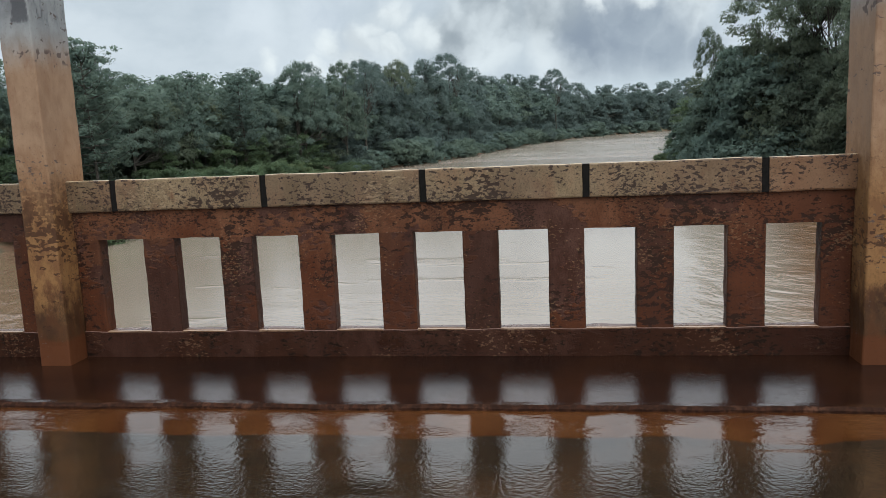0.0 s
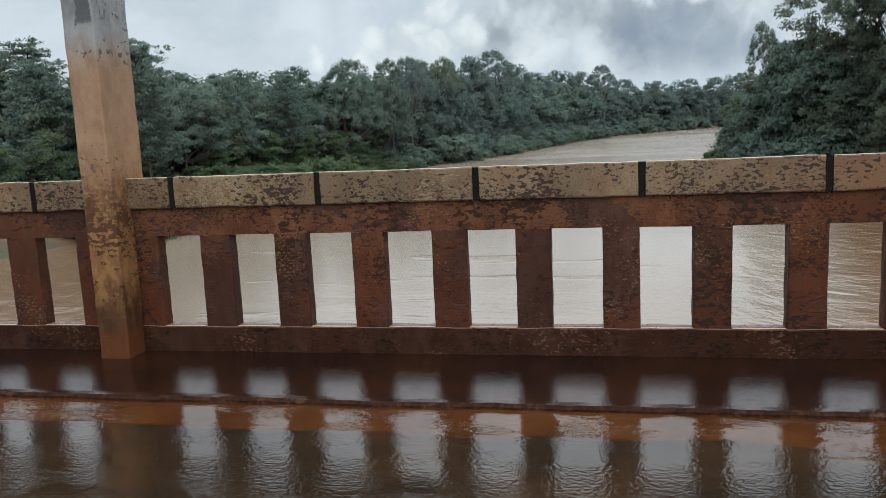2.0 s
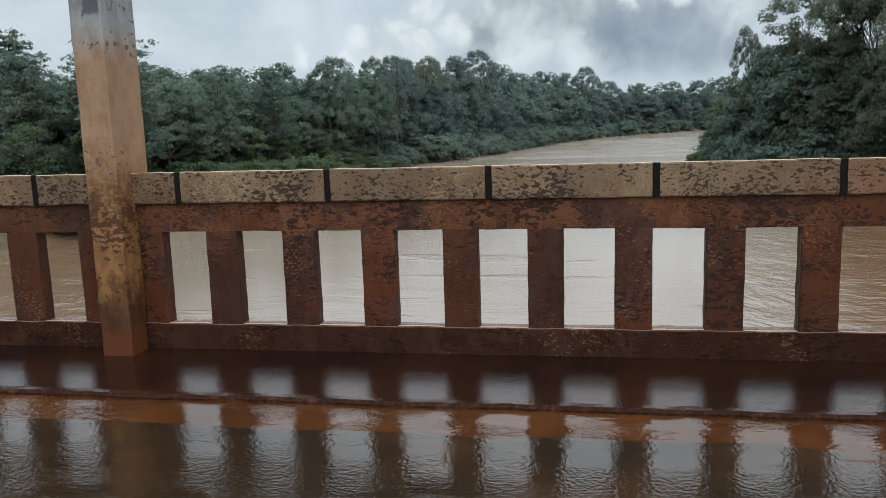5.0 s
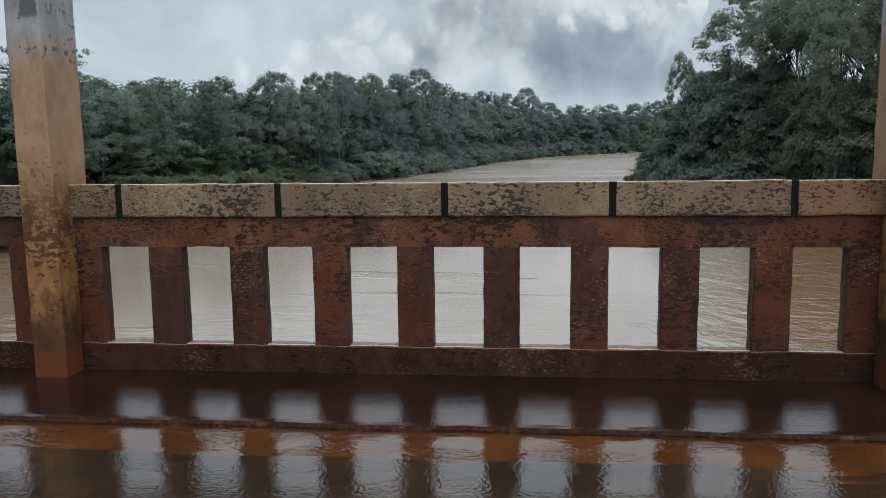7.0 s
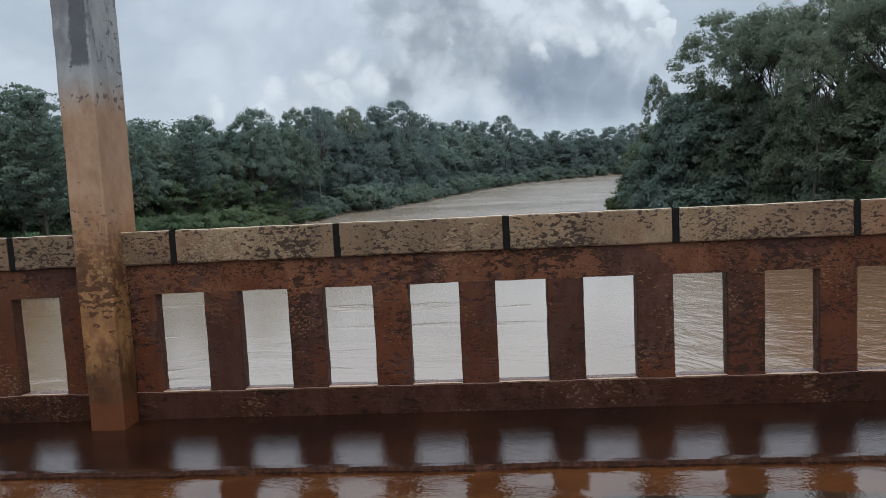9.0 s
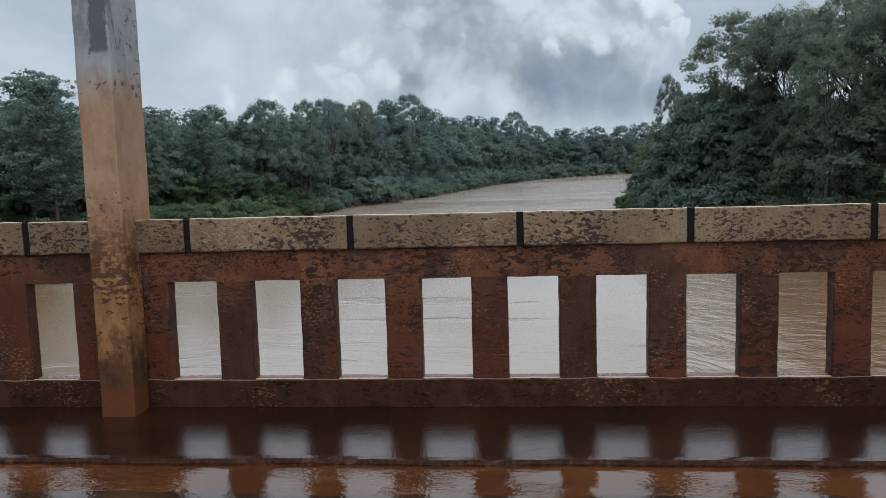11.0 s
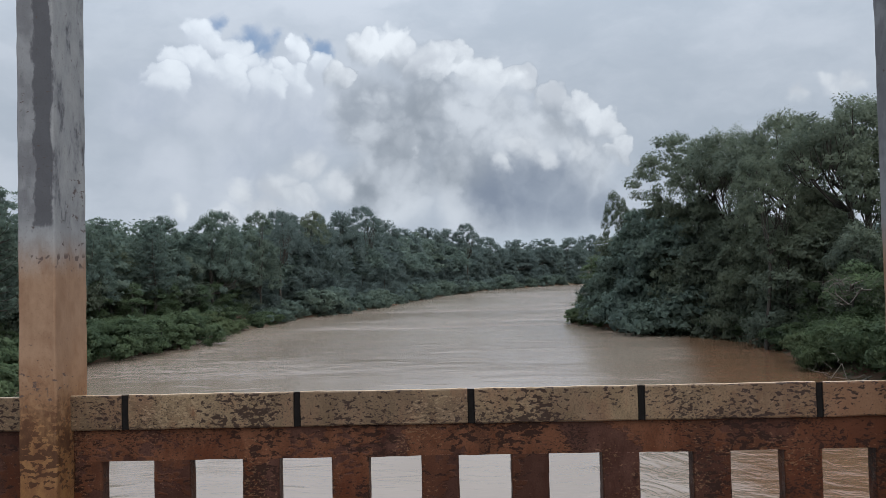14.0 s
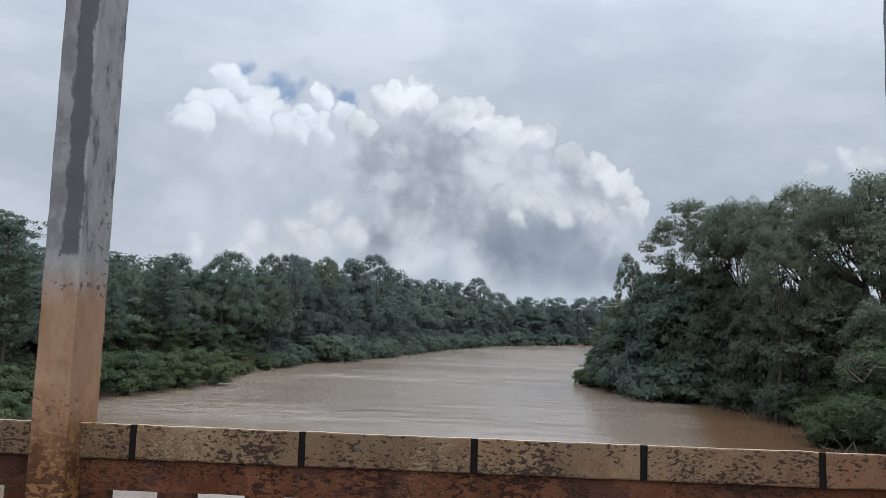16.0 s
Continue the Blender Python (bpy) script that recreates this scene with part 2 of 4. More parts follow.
    skin = g.node("ShaderNodeMix", g.math("MULTIPLY", sky_lit, 0.75))
    skin.data_type = "VECTOR"
    g.put(skin.inputs[4], g.bump(height, 0.7, 0.007))
    g.put(skin.inputs[5], g.node("ShaderNodeNewGeometry").outputs["Normal"])
    finish(g, base, wet, skin.outputs[1], g.math("MULTIPLY_ADD", sky_lit, 0.25, ior))
    return m


MUD, MUCK = (0.20, 0.075, 0.032), (0.026, 0.013, 0.008)
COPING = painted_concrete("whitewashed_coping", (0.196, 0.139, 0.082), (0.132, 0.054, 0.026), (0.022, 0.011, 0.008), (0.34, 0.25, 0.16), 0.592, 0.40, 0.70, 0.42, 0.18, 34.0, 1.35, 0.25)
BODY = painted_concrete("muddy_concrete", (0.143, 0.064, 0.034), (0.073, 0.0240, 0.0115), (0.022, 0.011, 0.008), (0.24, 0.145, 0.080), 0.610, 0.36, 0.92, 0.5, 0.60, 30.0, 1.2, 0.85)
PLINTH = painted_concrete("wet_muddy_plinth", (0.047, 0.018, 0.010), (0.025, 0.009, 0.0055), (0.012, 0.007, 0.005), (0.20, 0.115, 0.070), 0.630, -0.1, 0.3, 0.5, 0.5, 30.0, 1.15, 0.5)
SILL_SHINE = painted_concrete("pale_sill_shine", (0.16, 0.095, 0.058), (0.10, 0.042, 0.022), MUCK, (0.36, 0.26, 0.19), 0.63, -0.3, 0.2, 0.55, 0.3, 34.0, 1.25)


def post_material():
    m, g = material("post_paint")
    p = world_place(g)
    z = g.node("ShaderNodeSeparateXYZ", p).outputs[2]
    broad = g.noise(g.scaled(p, 1, 1, 0.6), 3.0, 4, 0.6)
    mid = g.noise(g.scaled(p, 1.2, 1.2, 0.55), 14.0, 5, 0.62)
    fine = g.noise(p, 110.0, 3, 0.6)
    jag = g.math("ADD", z, g.math("MULTIPLY", g.math("SUBTRACT", mid, 0.5), 0.16))
    base = g.mix(g.step(mid, 0.3, 0.7), (0.165, 0.172, 0.180), (0.235, 0.240, 0.242))
    rust = g.mix(g.step(mid, 0.3, 0.7), (0.185, 0.108, 0.066), (0.250, 0.160, 0.104))
    base = g.mix(g.step(jag, 1.72, 1.46), base, rust)
    deep = g.math("ADD", z, g.math("MULTIPLY", g.math("SUBTRACT", broad, 0.5), 0.8))
    base = g.mix(g.step(deep, 0.62, 0.22), base, (0.20, 0.085, 0.038))
    base = g.mix(g.math("MULTIPLY", g.step(deep, 1.25, 0.5), 0.45), base, (0.28, 0.135, 0.058))
    # grey cement bared where the paint has come off, ending in a ragged edge
    x = g.node("ShaderNodeSeparateXYZ", g.node("ShaderNodeTexCoord").outputs["Object"]).outputs[0]
    strip = g.math("ADD", x, g.math("MULTIPLY", g.math("SUBTRACT", mid, 0.5), 0.08))
    bare = g.math("MULTIPLY", g.math("MULTIPLY", g.step(strip, -0.012, 0.0), g.step(strip, 0.080, 0.070)), g.step(jag, 1.70, 1.73))
    bare = g.math("MULTIPLY", bare, g.step(g.noise(g.scaled(p, 1, 1, 0.3), 7.0, 3), 0.20, 0.26))
    # front face darker than the right side: its shade painted in, with worn mottling
    worn = g.noise(g.scaled(p, 1.0, 1.0, 0.7), 8.0, 5, 0.6)
    grey = g.math("MULTIPLY", g.step(strip, 0.086, 0.074), g.step(jag, 1.66, 1.80))
    base = g.mix(g.math("MULTIPLY", grey, 0.75), base, g.mix(g.step(worn, 0.40, 0.62), (0.105, 0.105, 0.115), (0.19, 0.195, 0.205)))
    loose = g.math("MULTIPLY", g.step(g.noise(g.scaled(p, 1.3, 1.3, 0.5), 26.0, 4, 0.65), 0.645, 0.67), g.step(jag, 1.45, 1.75))
    base = g.mix(g.math("MULTIPLY", loose, 0.45), base, (0.095, 0.092, 0.092))
    base = g.mix(g.math("MULTIPLY", bare, 0.9), base, (0.062, 0.063, 0.070))
    # below, mottled tan paint under peeled brown patches, and a red muddy foot
    mottle = g.noise(g.scaled(p, 1.0, 1.0, 0.6), 17.0, 6, 0.7)
    low = g.math("ADD", z, g.math("MULTIPLY", g.math("SUBTRACT", mottle, 0.5), 0.5))
    base = g.mix(g.math("MULTIPLY", g.step(low, 1.15, 0.7), 0.85), base, g.mix(g.step(mottle, 0.40, 0.60), (0.120, 0.054, 0.021), (0.185, 0.096, 0.036)))
    peel = g.math("MULTIPLY", flakes(g, p, 26.0, 0.535, 0.7, 2.4), g.step(low, 1.05, 0.66))
    base = g.mix(g.math("MULTIPLY", peel, 0.9), base, (0.045, 0.019, 0.010))
    base = g.mix(g.math("MULTIPLY", g.step(low, 0.46, 0.22), 0.85), base, g.mix(g.step(mid, 0.35, 0.65), (0.022, 0.009, 0.005), (0.052, 0.019, 0.008)))
    base = g.mix(g.math("MULTIPLY", g.step(g.math("ADD", z, g.math("MULTIPLY", mottle, 0.05)), 0.16, 0.13), 0.8), base, (0.085, 0.026, 0.009))
    chips = flakes(g, p, 24.0, 0.69, 0.5, 2.0)
    dots = g.math("MULTIPLY", g.step(g.noise(g.scaled(p, 1, 1, 0.8), 48.0, 3, 0.6), 0.66, 0.70), g.step(g.noise(p, 5.0, 2), 0.45, 0.6))
    chips = g.math("MAXIMUM", chips, g.math("MULTIPLY", dots, 0.8))
    line = g.math("MULTIPLY", g.step(g.noise(p, 20.0, 2), 0.57, 0.60), g.math("MULTIPLY", g.step(z, 1.515, 1.535), g.step(z, 1.60, 1.575)))
    chips = g.math("MAXIMUM", chips, line)
    base = g.mix(g.math("MULTIPLY", chips, 0.85), base, (0.07, 0.05, 0.045))
    base = g.mix(g.math("MULTIPLY", g.step(fine, 0.55, 0.75), 0.25), base, MUCK)
    height = g.math("ADD", g.math("MULTIPLY", fine, 0.2), g.math("ADD", g.math("MULTIPLY", mid, 0.35), g.math("MULTIPLY", g.math("MAXIMUM", chips, bare), -0.6)))
    finish(g, base, g.step(mid, 0.3, 0.7, 0.5, 0.75), g.bump(height, 0.5, 0.005), 1.28)
    return m


POST = post_material()


def joint_material():
    m, g = material("tar_joint")
    p = world_place(g)
    n = g.noise(p, 60, 4, 0.6)
    finish(g, g.mix(n, (0.004, 0.004, 0.004), (0.014, 0.012, 0.011)), 0.85, g.bump(n, 0.5, 0.004), 1.15)
    return m


JOINT = joint_material()


def pavement_material():
    m, g = material("wet_muddy_pavement")
    p = world_place(g)
    y = g.node("ShaderNodeSeparateXYZ", p).outputs[1]
    broad, mid, fine = g.noise(p, 1.7, 4, 0.6), g.noise(p, 14, 4, 0.6), g.noise(g.scaled(p, 1.0, 1.3, 1.0), 95, 2, 0.6)
    base = g.mix(g.step(broad, 0.35, 0.65), (0.009, 0.0038, 0.0027), (0.018, 0.0068, 0.0036))
    base = g.mix(g.math("MULTIPLY", g.step(mid, 0.5, 0.75), 0.5), base, (0.009, 0.005, 0.004))
    grit = g.step(g.noise(p, 260, 1), 0.74, 0.78)
    base = g.mix(g.math("MULTIPLY", grit, 0.4), base, (0.30, 0.20, 0.14))
    rough = g.step(g.math("ADD", y, g.math("MULTIPLY", g.math("SUBTRACT", broad, 0.5), 0.3)), 4.50, 4.80, 0.015, 0.05)
    film = g.step(g.math("ADD", y, g.math("MULTIPLY", g.math("SUBTRACT", broad, 0.5), 0.16)), 4.63, 4.47, 1.40, 2.2)
    finish(g, base, rough, g.bump(g.math("MULTIPLY_ADD", mid, 0.4, fine), 0.75, 0.0016), film, 0.0, (1.0, 0.81, 0.74))
    return m


def asphalt_material():
    m, g = material("wet_asphalt")
    p = world_place(g)
    broad, mid = g.noise(p, 1.3, 4, 0.6), g.noise(g.scaled(p, 1, 1.5, 1), 26, 3, 0.6)
    grain, stones = g.noise(p, 58, 2, 0.55), g.voronoi(p, 95)
    base = g.mix(g.step(stones, 0.1, 0.6), (0.030, 0.022, 0.013), (0.010, 0.0075, 0.005))
    base = g.mix(g.math("MULTIPLY", g.step(broad, 0.42, 0.66), 0.7), base, (0.040, 0.020, 0.010))
    film = g.step(g.noise(g.scaled(p, 0.7, 1.3, 1.0), 3.1, 3, 0.6), 0.46, 0.58)
    n = g.tree.nodes.new("ShaderNodeBump")
    g.put(n.inputs["Strength"], g.math("MULTIPLY_ADD", film, -0.16, 0.31))
    n.inputs["Distance"].default_value = 0.0040
    g.put(n.inputs["Height"], g.math("MULTIPLY_ADD", mid, 0.35, g.math("MULTIPLY_ADD", g.noise(p, 120, 2, 0.6), 0.45, grain)))
    finish(g, base, 0.012, n.outputs[0], 2.15, 0.0, (1.0, 0.85, 0.77))
    return m


def puddle_material():
    m, g = material("muddy_puddle_water")
    p = world_place(g)
    base = g.mix(g.step(g.noise(p, 2.2, 4, 0.6), 0.35, 0.65), (0.042, 0.014, 0.0045), (0.068, 0.025, 0.008))
    ripple = g.noise(g.scaled(p, 1.0, 2.2, 1.0), 13, 4, 0.6)
    drops = g.noise(p, 90, 2, 0.5)
    finish(g, base, 0.03, g.bump(g.math("MULTIPLY", g.math("MULTIPLY_ADD", drops, 0.10, ripple), g.step(g.noise(p, 2.6, 2), 0.40, 0.62, 0.22, 1.35)), 0.75, 0.0080), 2.1, 0.0, (1.0, 0.86, 0.76))
    return m


def kerb_material():
    m, g = material("chipped_kerb")
    p = world_place(g)
    n, mid = g.noise(p, 45, 4, 0.65), g.noise(p, 6, 3)
    base = g.mix(g.step(n, 0.4, 0.65), (0.016, 0.007, 0.0045), g.mix(g.step(mid, 0.5, 0.65), (0.036, 0.015, 0.009), (0.070, 0.032, 0.020)))
    finish(g, base, 0.7, g.bump(n, 0.8, 0.008), 1.12)
    return m


def river_material():
    """Silty flood water: pale and smooth in the current, broken by ripples along the banks, where a redder tint paints
    in dark reflections.
    """
    m, g = material("muddy_river_water")
    p = world_place(g)
    at = g.node("ShaderNodeSeparateXYZ", p)
    broad = g.noise(g.scaled(p, 0.6, 1.0, 1.0), 0.045, 4, 0.6)
    eddy = g.math("MULTIPLY", g.math("SUBTRACT", g.noise(g.scaled(p, 0.7, 1.0, 1.0), 0.16, 5, 0.6), 0.5), 18.0)
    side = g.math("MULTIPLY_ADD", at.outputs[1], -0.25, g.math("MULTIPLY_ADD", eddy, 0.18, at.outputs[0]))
    bank_mirror = g.math("MULTIPLY", g.step(side, -0.2, 2.4), g.step(g.math("ADD", at.outputs[1], eddy), 104.0, 84.0))
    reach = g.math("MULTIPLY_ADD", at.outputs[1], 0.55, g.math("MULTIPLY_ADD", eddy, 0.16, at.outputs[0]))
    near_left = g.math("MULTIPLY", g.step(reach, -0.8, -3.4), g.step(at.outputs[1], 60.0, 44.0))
    bank_mirror = g.math("MAXIMUM", bank_mirror, g.math("MULTIPLY", near_left, 0.8))
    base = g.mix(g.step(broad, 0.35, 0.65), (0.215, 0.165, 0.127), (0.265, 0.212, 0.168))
    # darker, redder base paints the banks' dark reflection into the water
    base = g.mix(g.math("MULTIPLY", bank_mirror, 0.85), base, (0.135, 0.066, 0.031))
    warp = g.vmath("ADD", p, g.scaled(g.noise(p, 0.2, 3, 0.5, True), 3.0, 3.0, 0.0))
    swell = g.noise(g.scaled(warp, 0.30, 0.62, 1.0), 0.62, 3, 0.55)
    lines = g.math("ABSOLUTE", g.math("SUBTRACT", g.noise(g.scaled(warp, 0.45, 1.3, 1.0), 0.75, 4, 0.6), 0.5))
    chop = g.noise(g.scaled(warp, 0.8, 1.8, 1.0), 2.2, 4, 0.62)
    # a few wavelets cross the smooth current, many the water by the banks
    rare = g.step(g.noise(g.scaled(warp, 0.35, 1.0, 1.0), 0.50, 2), 0.60, 0.72)
    calm = g.step(g.noise(g.scaled(p, 0.5, 1.0, 1.0), 0.07, 3), 0.44, 0.70, 0.06, 0.40)
    calm = g.math("MULTIPLY", calm, g.step(at.outputs[1], 40.0, 75.0, 0.22, 5.0))
    edge = g.math("MULTIPLY", g.step(at.outputs[0], -12.0, -24.0), g.step(at.outputs[1], 50.0, 66.0))
    calm = g.math("ADD", g.math("MAXIMUM", calm, g.math("MULTIPLY", edge, 0.8)), g.math("MULTIPLY", bank_mirror, 0.22))
    h = g.math("MULTIPLY_ADD", chop, g.math("MULTIPLY_ADD", bank_mirror, 0.16, 0.14), g.math("MULTIPLY_ADD", lines, -0.9, swell))
    h = g.math("MULTIPLY", h, calm)
    wavelets = g.noise(g.scaled(g.vmath("ADD", warp, g.scaled(g.node("ShaderNodeCombineXYZ", at.outputs[1], 0.0, 0.0).outputs[0], 0.35, 0.0, 0.0)), 1.0, 0.50, 1.0), 1.35, 3, 0.52)
    broken = g.math("MAXIMUM", bank_mirror, g.math("MULTIPLY", g.step(side, -4.5, -0.5), g.step(at.outputs[1], 96.0, 70.0)))
    h = g.math("MULTIPLY_ADD", g.math("MULTIPLY", broken, wavelets), 0.30, h)
    h = g.math("MULTIPLY_ADD", g.math("MULTIPLY", rare, chop), 0.10, h)
    finish(g, base, g.math("MULTIPLY_ADD", bank_mirror, -0.08, 0.16), g.bump(h, 1.0, 0.42), g.math("MULTIPLY_ADD", bank_mirror, -0.5, 2.1))
    return m


def earth_material():
    m, g = material("red_earth_and_litter")
    p = world_place(g)
    a, b = g.noise(p, 0.4, 5, 0.6), g.noise(p, 5, 5, 0.65)
    base = g.mix(g.step(a, 0.4, 0.6), (0.13, 0.065, 0.035), (0.055, 0.052, 0.026))
    base = g.mix(g.math("MULTIPLY", b, 0.5), base, (0.03, 0.024, 0.016))
    finish(g, base, 0.85, g.bump(b, 0.7, 0.1))
    return m


def leaf_material(name, dark, light, dry, through_light=0.5):
    m, g = material(name)
    chance = g.node("ShaderNodeNewGeometry").outputs["Random Per Island"]
    each = g.node("ShaderNodeObjectInfo").outputs["Random"]
    p = world_place(g)
    # broad noise paints the light and shade of whole clumps into the leaves
    clump_shade = g.math("MULTIPLY_ADD", g.noise(p, 0.16, 2, 0.5), 0.75, g.math("MULTIPLY", g.noise(p, 0.6, 3, 0.6), 0.35))
    base = g.mix(g.step(g.math("MULTIPLY_ADD", clump_shade, 0.9, g.math("MULTIPLY", chance, 0.16)), 0.40, 0.74), dark, light)
    base = g.mix(g.math("MULTIPLY", g.step(each, 0.55, 1.0), 0.45), base, dry)
    base = g.mix(g.math("MULTIPLY", g.step(chance, 0.93, 0.97), 0.35), base, dry)
    s = g.node("ShaderNodeBsdfPrincipled", Base_Color=base, Roughness=0.7, Specular_IOR_Level=0.22)
    t = g.node("ShaderNodeBsdfTranslucent", base)
    both = g.node("ShaderNodeMixShader", through_light, s.outputs[0], t.outputs[0])
    g.node("ShaderNodeOutputMaterial", both.outputs[0])
    return m


def bark_material(name, a, b):
    m, g = material(name)
    p = world_place(g)
    n = g.noise(g.scaled(p, 1, 1, 0.3), 7, 5, 0.65)
    finish(g, g.mix(n, a, b), 0.85, g.bump(n, 0.8, 0.05))
    return m


PAVEMENT, ASPHALT, PUDDLE, KERB = pavement_material(), asphalt_material(), puddle_material(), kerb_material()
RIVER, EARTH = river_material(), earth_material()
# haze is painted into the forest and far leaves: paler and bluer
LEAF_FOREST_HAZED = leaf_material("hazed_forest_leaf", (0.138, 0.190, 0.166), (0.164, 0.216, 0.174), (0.166, 0.204, 0.148), 0.64)
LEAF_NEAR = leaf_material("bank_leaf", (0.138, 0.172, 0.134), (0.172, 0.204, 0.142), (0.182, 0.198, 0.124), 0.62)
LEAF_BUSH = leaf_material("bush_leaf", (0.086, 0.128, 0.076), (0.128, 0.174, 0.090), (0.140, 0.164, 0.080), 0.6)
LEAF_FAR_HAZED = leaf_material("hazed_far_leaf", (0.140, 0.186, 0.178), (0.154, 0.200, 0.182), (0.150, 0.192, 0.170), 0.64)
BARK = bark_material("grey_bark", (0.025, 0.021, 0.017), (0.075, 0.066, 0.055))
PALE_BARK = bark_material("pale_bark", (0.08, 0.07, 0.058), (0.19, 0.17, 0.145))

# ---- large structure ----


def mesh_of(name, verts, faces, mat, smooth=False):
    me = bpy.data.meshes.new(name)
    me.from_pydata(verts, [], faces)
    me.materials.append(mat)
    if smooth:
        me.polygons.foreach_set("use_smooth", [True] * len(me.polygons))
    me.update()
    return me


def part(name, me, parent, label=""):
    ob = new(name, me)
    ob.parent = parent
    return tagged(ob, label)


def rough_block(x0, x1, y0, y1, z0, z1, mat, cell=0.05, amp=0.003, soft=(), name="block", seed=0.0):
    """A cast block cut into cells, its faces and arrises a little uneven. soft: pairs of axis letters whose four edges are rounded."""
    bm = bmesh.new()
    bmesh.ops.create_cube(bm, size=1.0)
    for v in bm.verts:
        v.co = Vector((x0 + (v.co.x + 0.5) * (x1 - x0), y0 + (v.co.y + 0.5) * (y1 - y0), z0 + (v.co.z + 0.5) * (z1 - z0)))
    edges = [e for e in bm.edges if "xyz"[max(range(3), key=lambda k: abs((e.verts[0].co - e.verts[1].co)[k]))] in soft]
    if edges:
        bmesh.ops.bevel(bm, geom=edges, offset=0.008, segments=2, affect="EDGES", profile=0.5)
    for axis, lo, hi in ((0, x0, x1), (1, y0, y1), (2, z0, z1)):
        n = int((hi - lo) / cell)
        no = Vector([float(k == axis) for k in range(3)])
        for k in range(1, n):
            co = no * (lo + (hi - lo) * k / n)
            bmesh.ops.bisect_plane(bm, geom=bm.verts[:] + bm.edges[:] + bm.faces[:], plane_co=co, plane_no=no)
    for v in bm.verts:
        q = (v.co + Vector((seed, 0, 0))) * 9.0
        v.co += amp * (noise.noise_vector(q) + 0.6 * noise.noise_vector(q * 3.1))
    me = bpy.data.meshes.new(name)
    bm.to_mesh(me)
    bm.free()
    me.materials.append(mat)
    return me


WATER_Z = -5.0
LEFT_Y = [-3000, -300, 30, 48.6, 51.3, 63.4, 75, 93.5, 115, 142.6, 170, 212.5, 271, 293.5, 320, 345, 360, 380]
LEFT_X = [-34, -33, -32, -30.6, -29.0, -29.2, -26.9, -26.1, -25.0, -17.1, -12, -5.5, 12.4, 27.9, 42.9, 70, 140, 400]
RIGHT_Y = [-3000, -100, 0, 30, 45.5, 54, 67, 76, 80, 86.7, 95, 97, 110, 140, 200, 300, 345, 360, 380]
RIGHT_X = [24, 24, 22, 21, 20.8, 21.9, 23.6, 22.2, 18.5, 14.6, 12.2, 13.5, 19, 28, 45, 75, 120, 200, 390]


def ground_height(x, y):
    inside = np.minimum(x - np.interp(y, LEFT_Y, LEFT_X), np.interp(y, RIGHT_Y, RIGHT_X) - x)
    bank = WATER_Z + np.clip(-inside * 0.3, 0, 1.6) + np.clip((-inside - 8) * 0.03, 0, 1.5)
    bed = WATER_Z - np.clip(inside * 0.5, 0, 2.5)
    z = np.where(inside > 0, bed, bank)
    side = np.clip((np.abs(y - 0.8) - 6.5) / 8.0, 0, 1)
    end = np.clip(np.maximum((-34.5 - x) / 4.0, (x - 26.0) / 4.0), 0, 1)
    return z + (-0.62 - z) * end * (1 - side)


def ground():
    def axis(stops):
        return np.unique(np.concatenate([np.arange(a, b, s) for a, b, s in stops]))
    xs = axis(((-3000, -300, 300), (-300, -80, 20), (-80, 90, 1.5), (90, 300, 15), (300, 3001, 300)))
    ys = axis(((-3000, -300, 300), (-300, -30, 20), (-30, 130, 1.5), (130, 400, 4), (400, 800, 25), (800, 3001, 275)))
    gx, gy = np.meshgrid(xs, ys)
    gz = ground_height(gx, gy)
    rng = np.random.default_rng(3)
    gz += np.where((gz > WATER_Z + 0.02) & (np.abs(gy) > 16), rng.uniform(0, 0.22, gz.shape), 0)
    n, m = gx.shape
    idx = np.arange(n * m).reshape(n, m)
    faces = np.stack([idx[:-1, :-1], idx[:-1, 1:], idx[1:, 1:], idx[1:, :-1]], -1).reshape(-1, 4)
    me = mesh_of("ground", np.stack([gx, gy, gz], -1).reshape(-1, 3).tolist(), faces.tolist(), EARTH, True)
    tagged(new("ground", me), "red earth river banks under leaf litter", "ground", kind="structure")


def river():
    me = mesh_of("water", [(-90, -400, WATER_Z), (420, -400, WATER_Z), (420, 420, WATER_Z), (-90, 420, WATER_Z)], [(0, 1, 2, 3)], RIVER)
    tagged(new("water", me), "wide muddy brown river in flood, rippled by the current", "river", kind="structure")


ground()
river()

ROAD_Z, KERB_Y, DECK_X = -0.041, 4.318, 40.2
PAVE_Z = -0.014


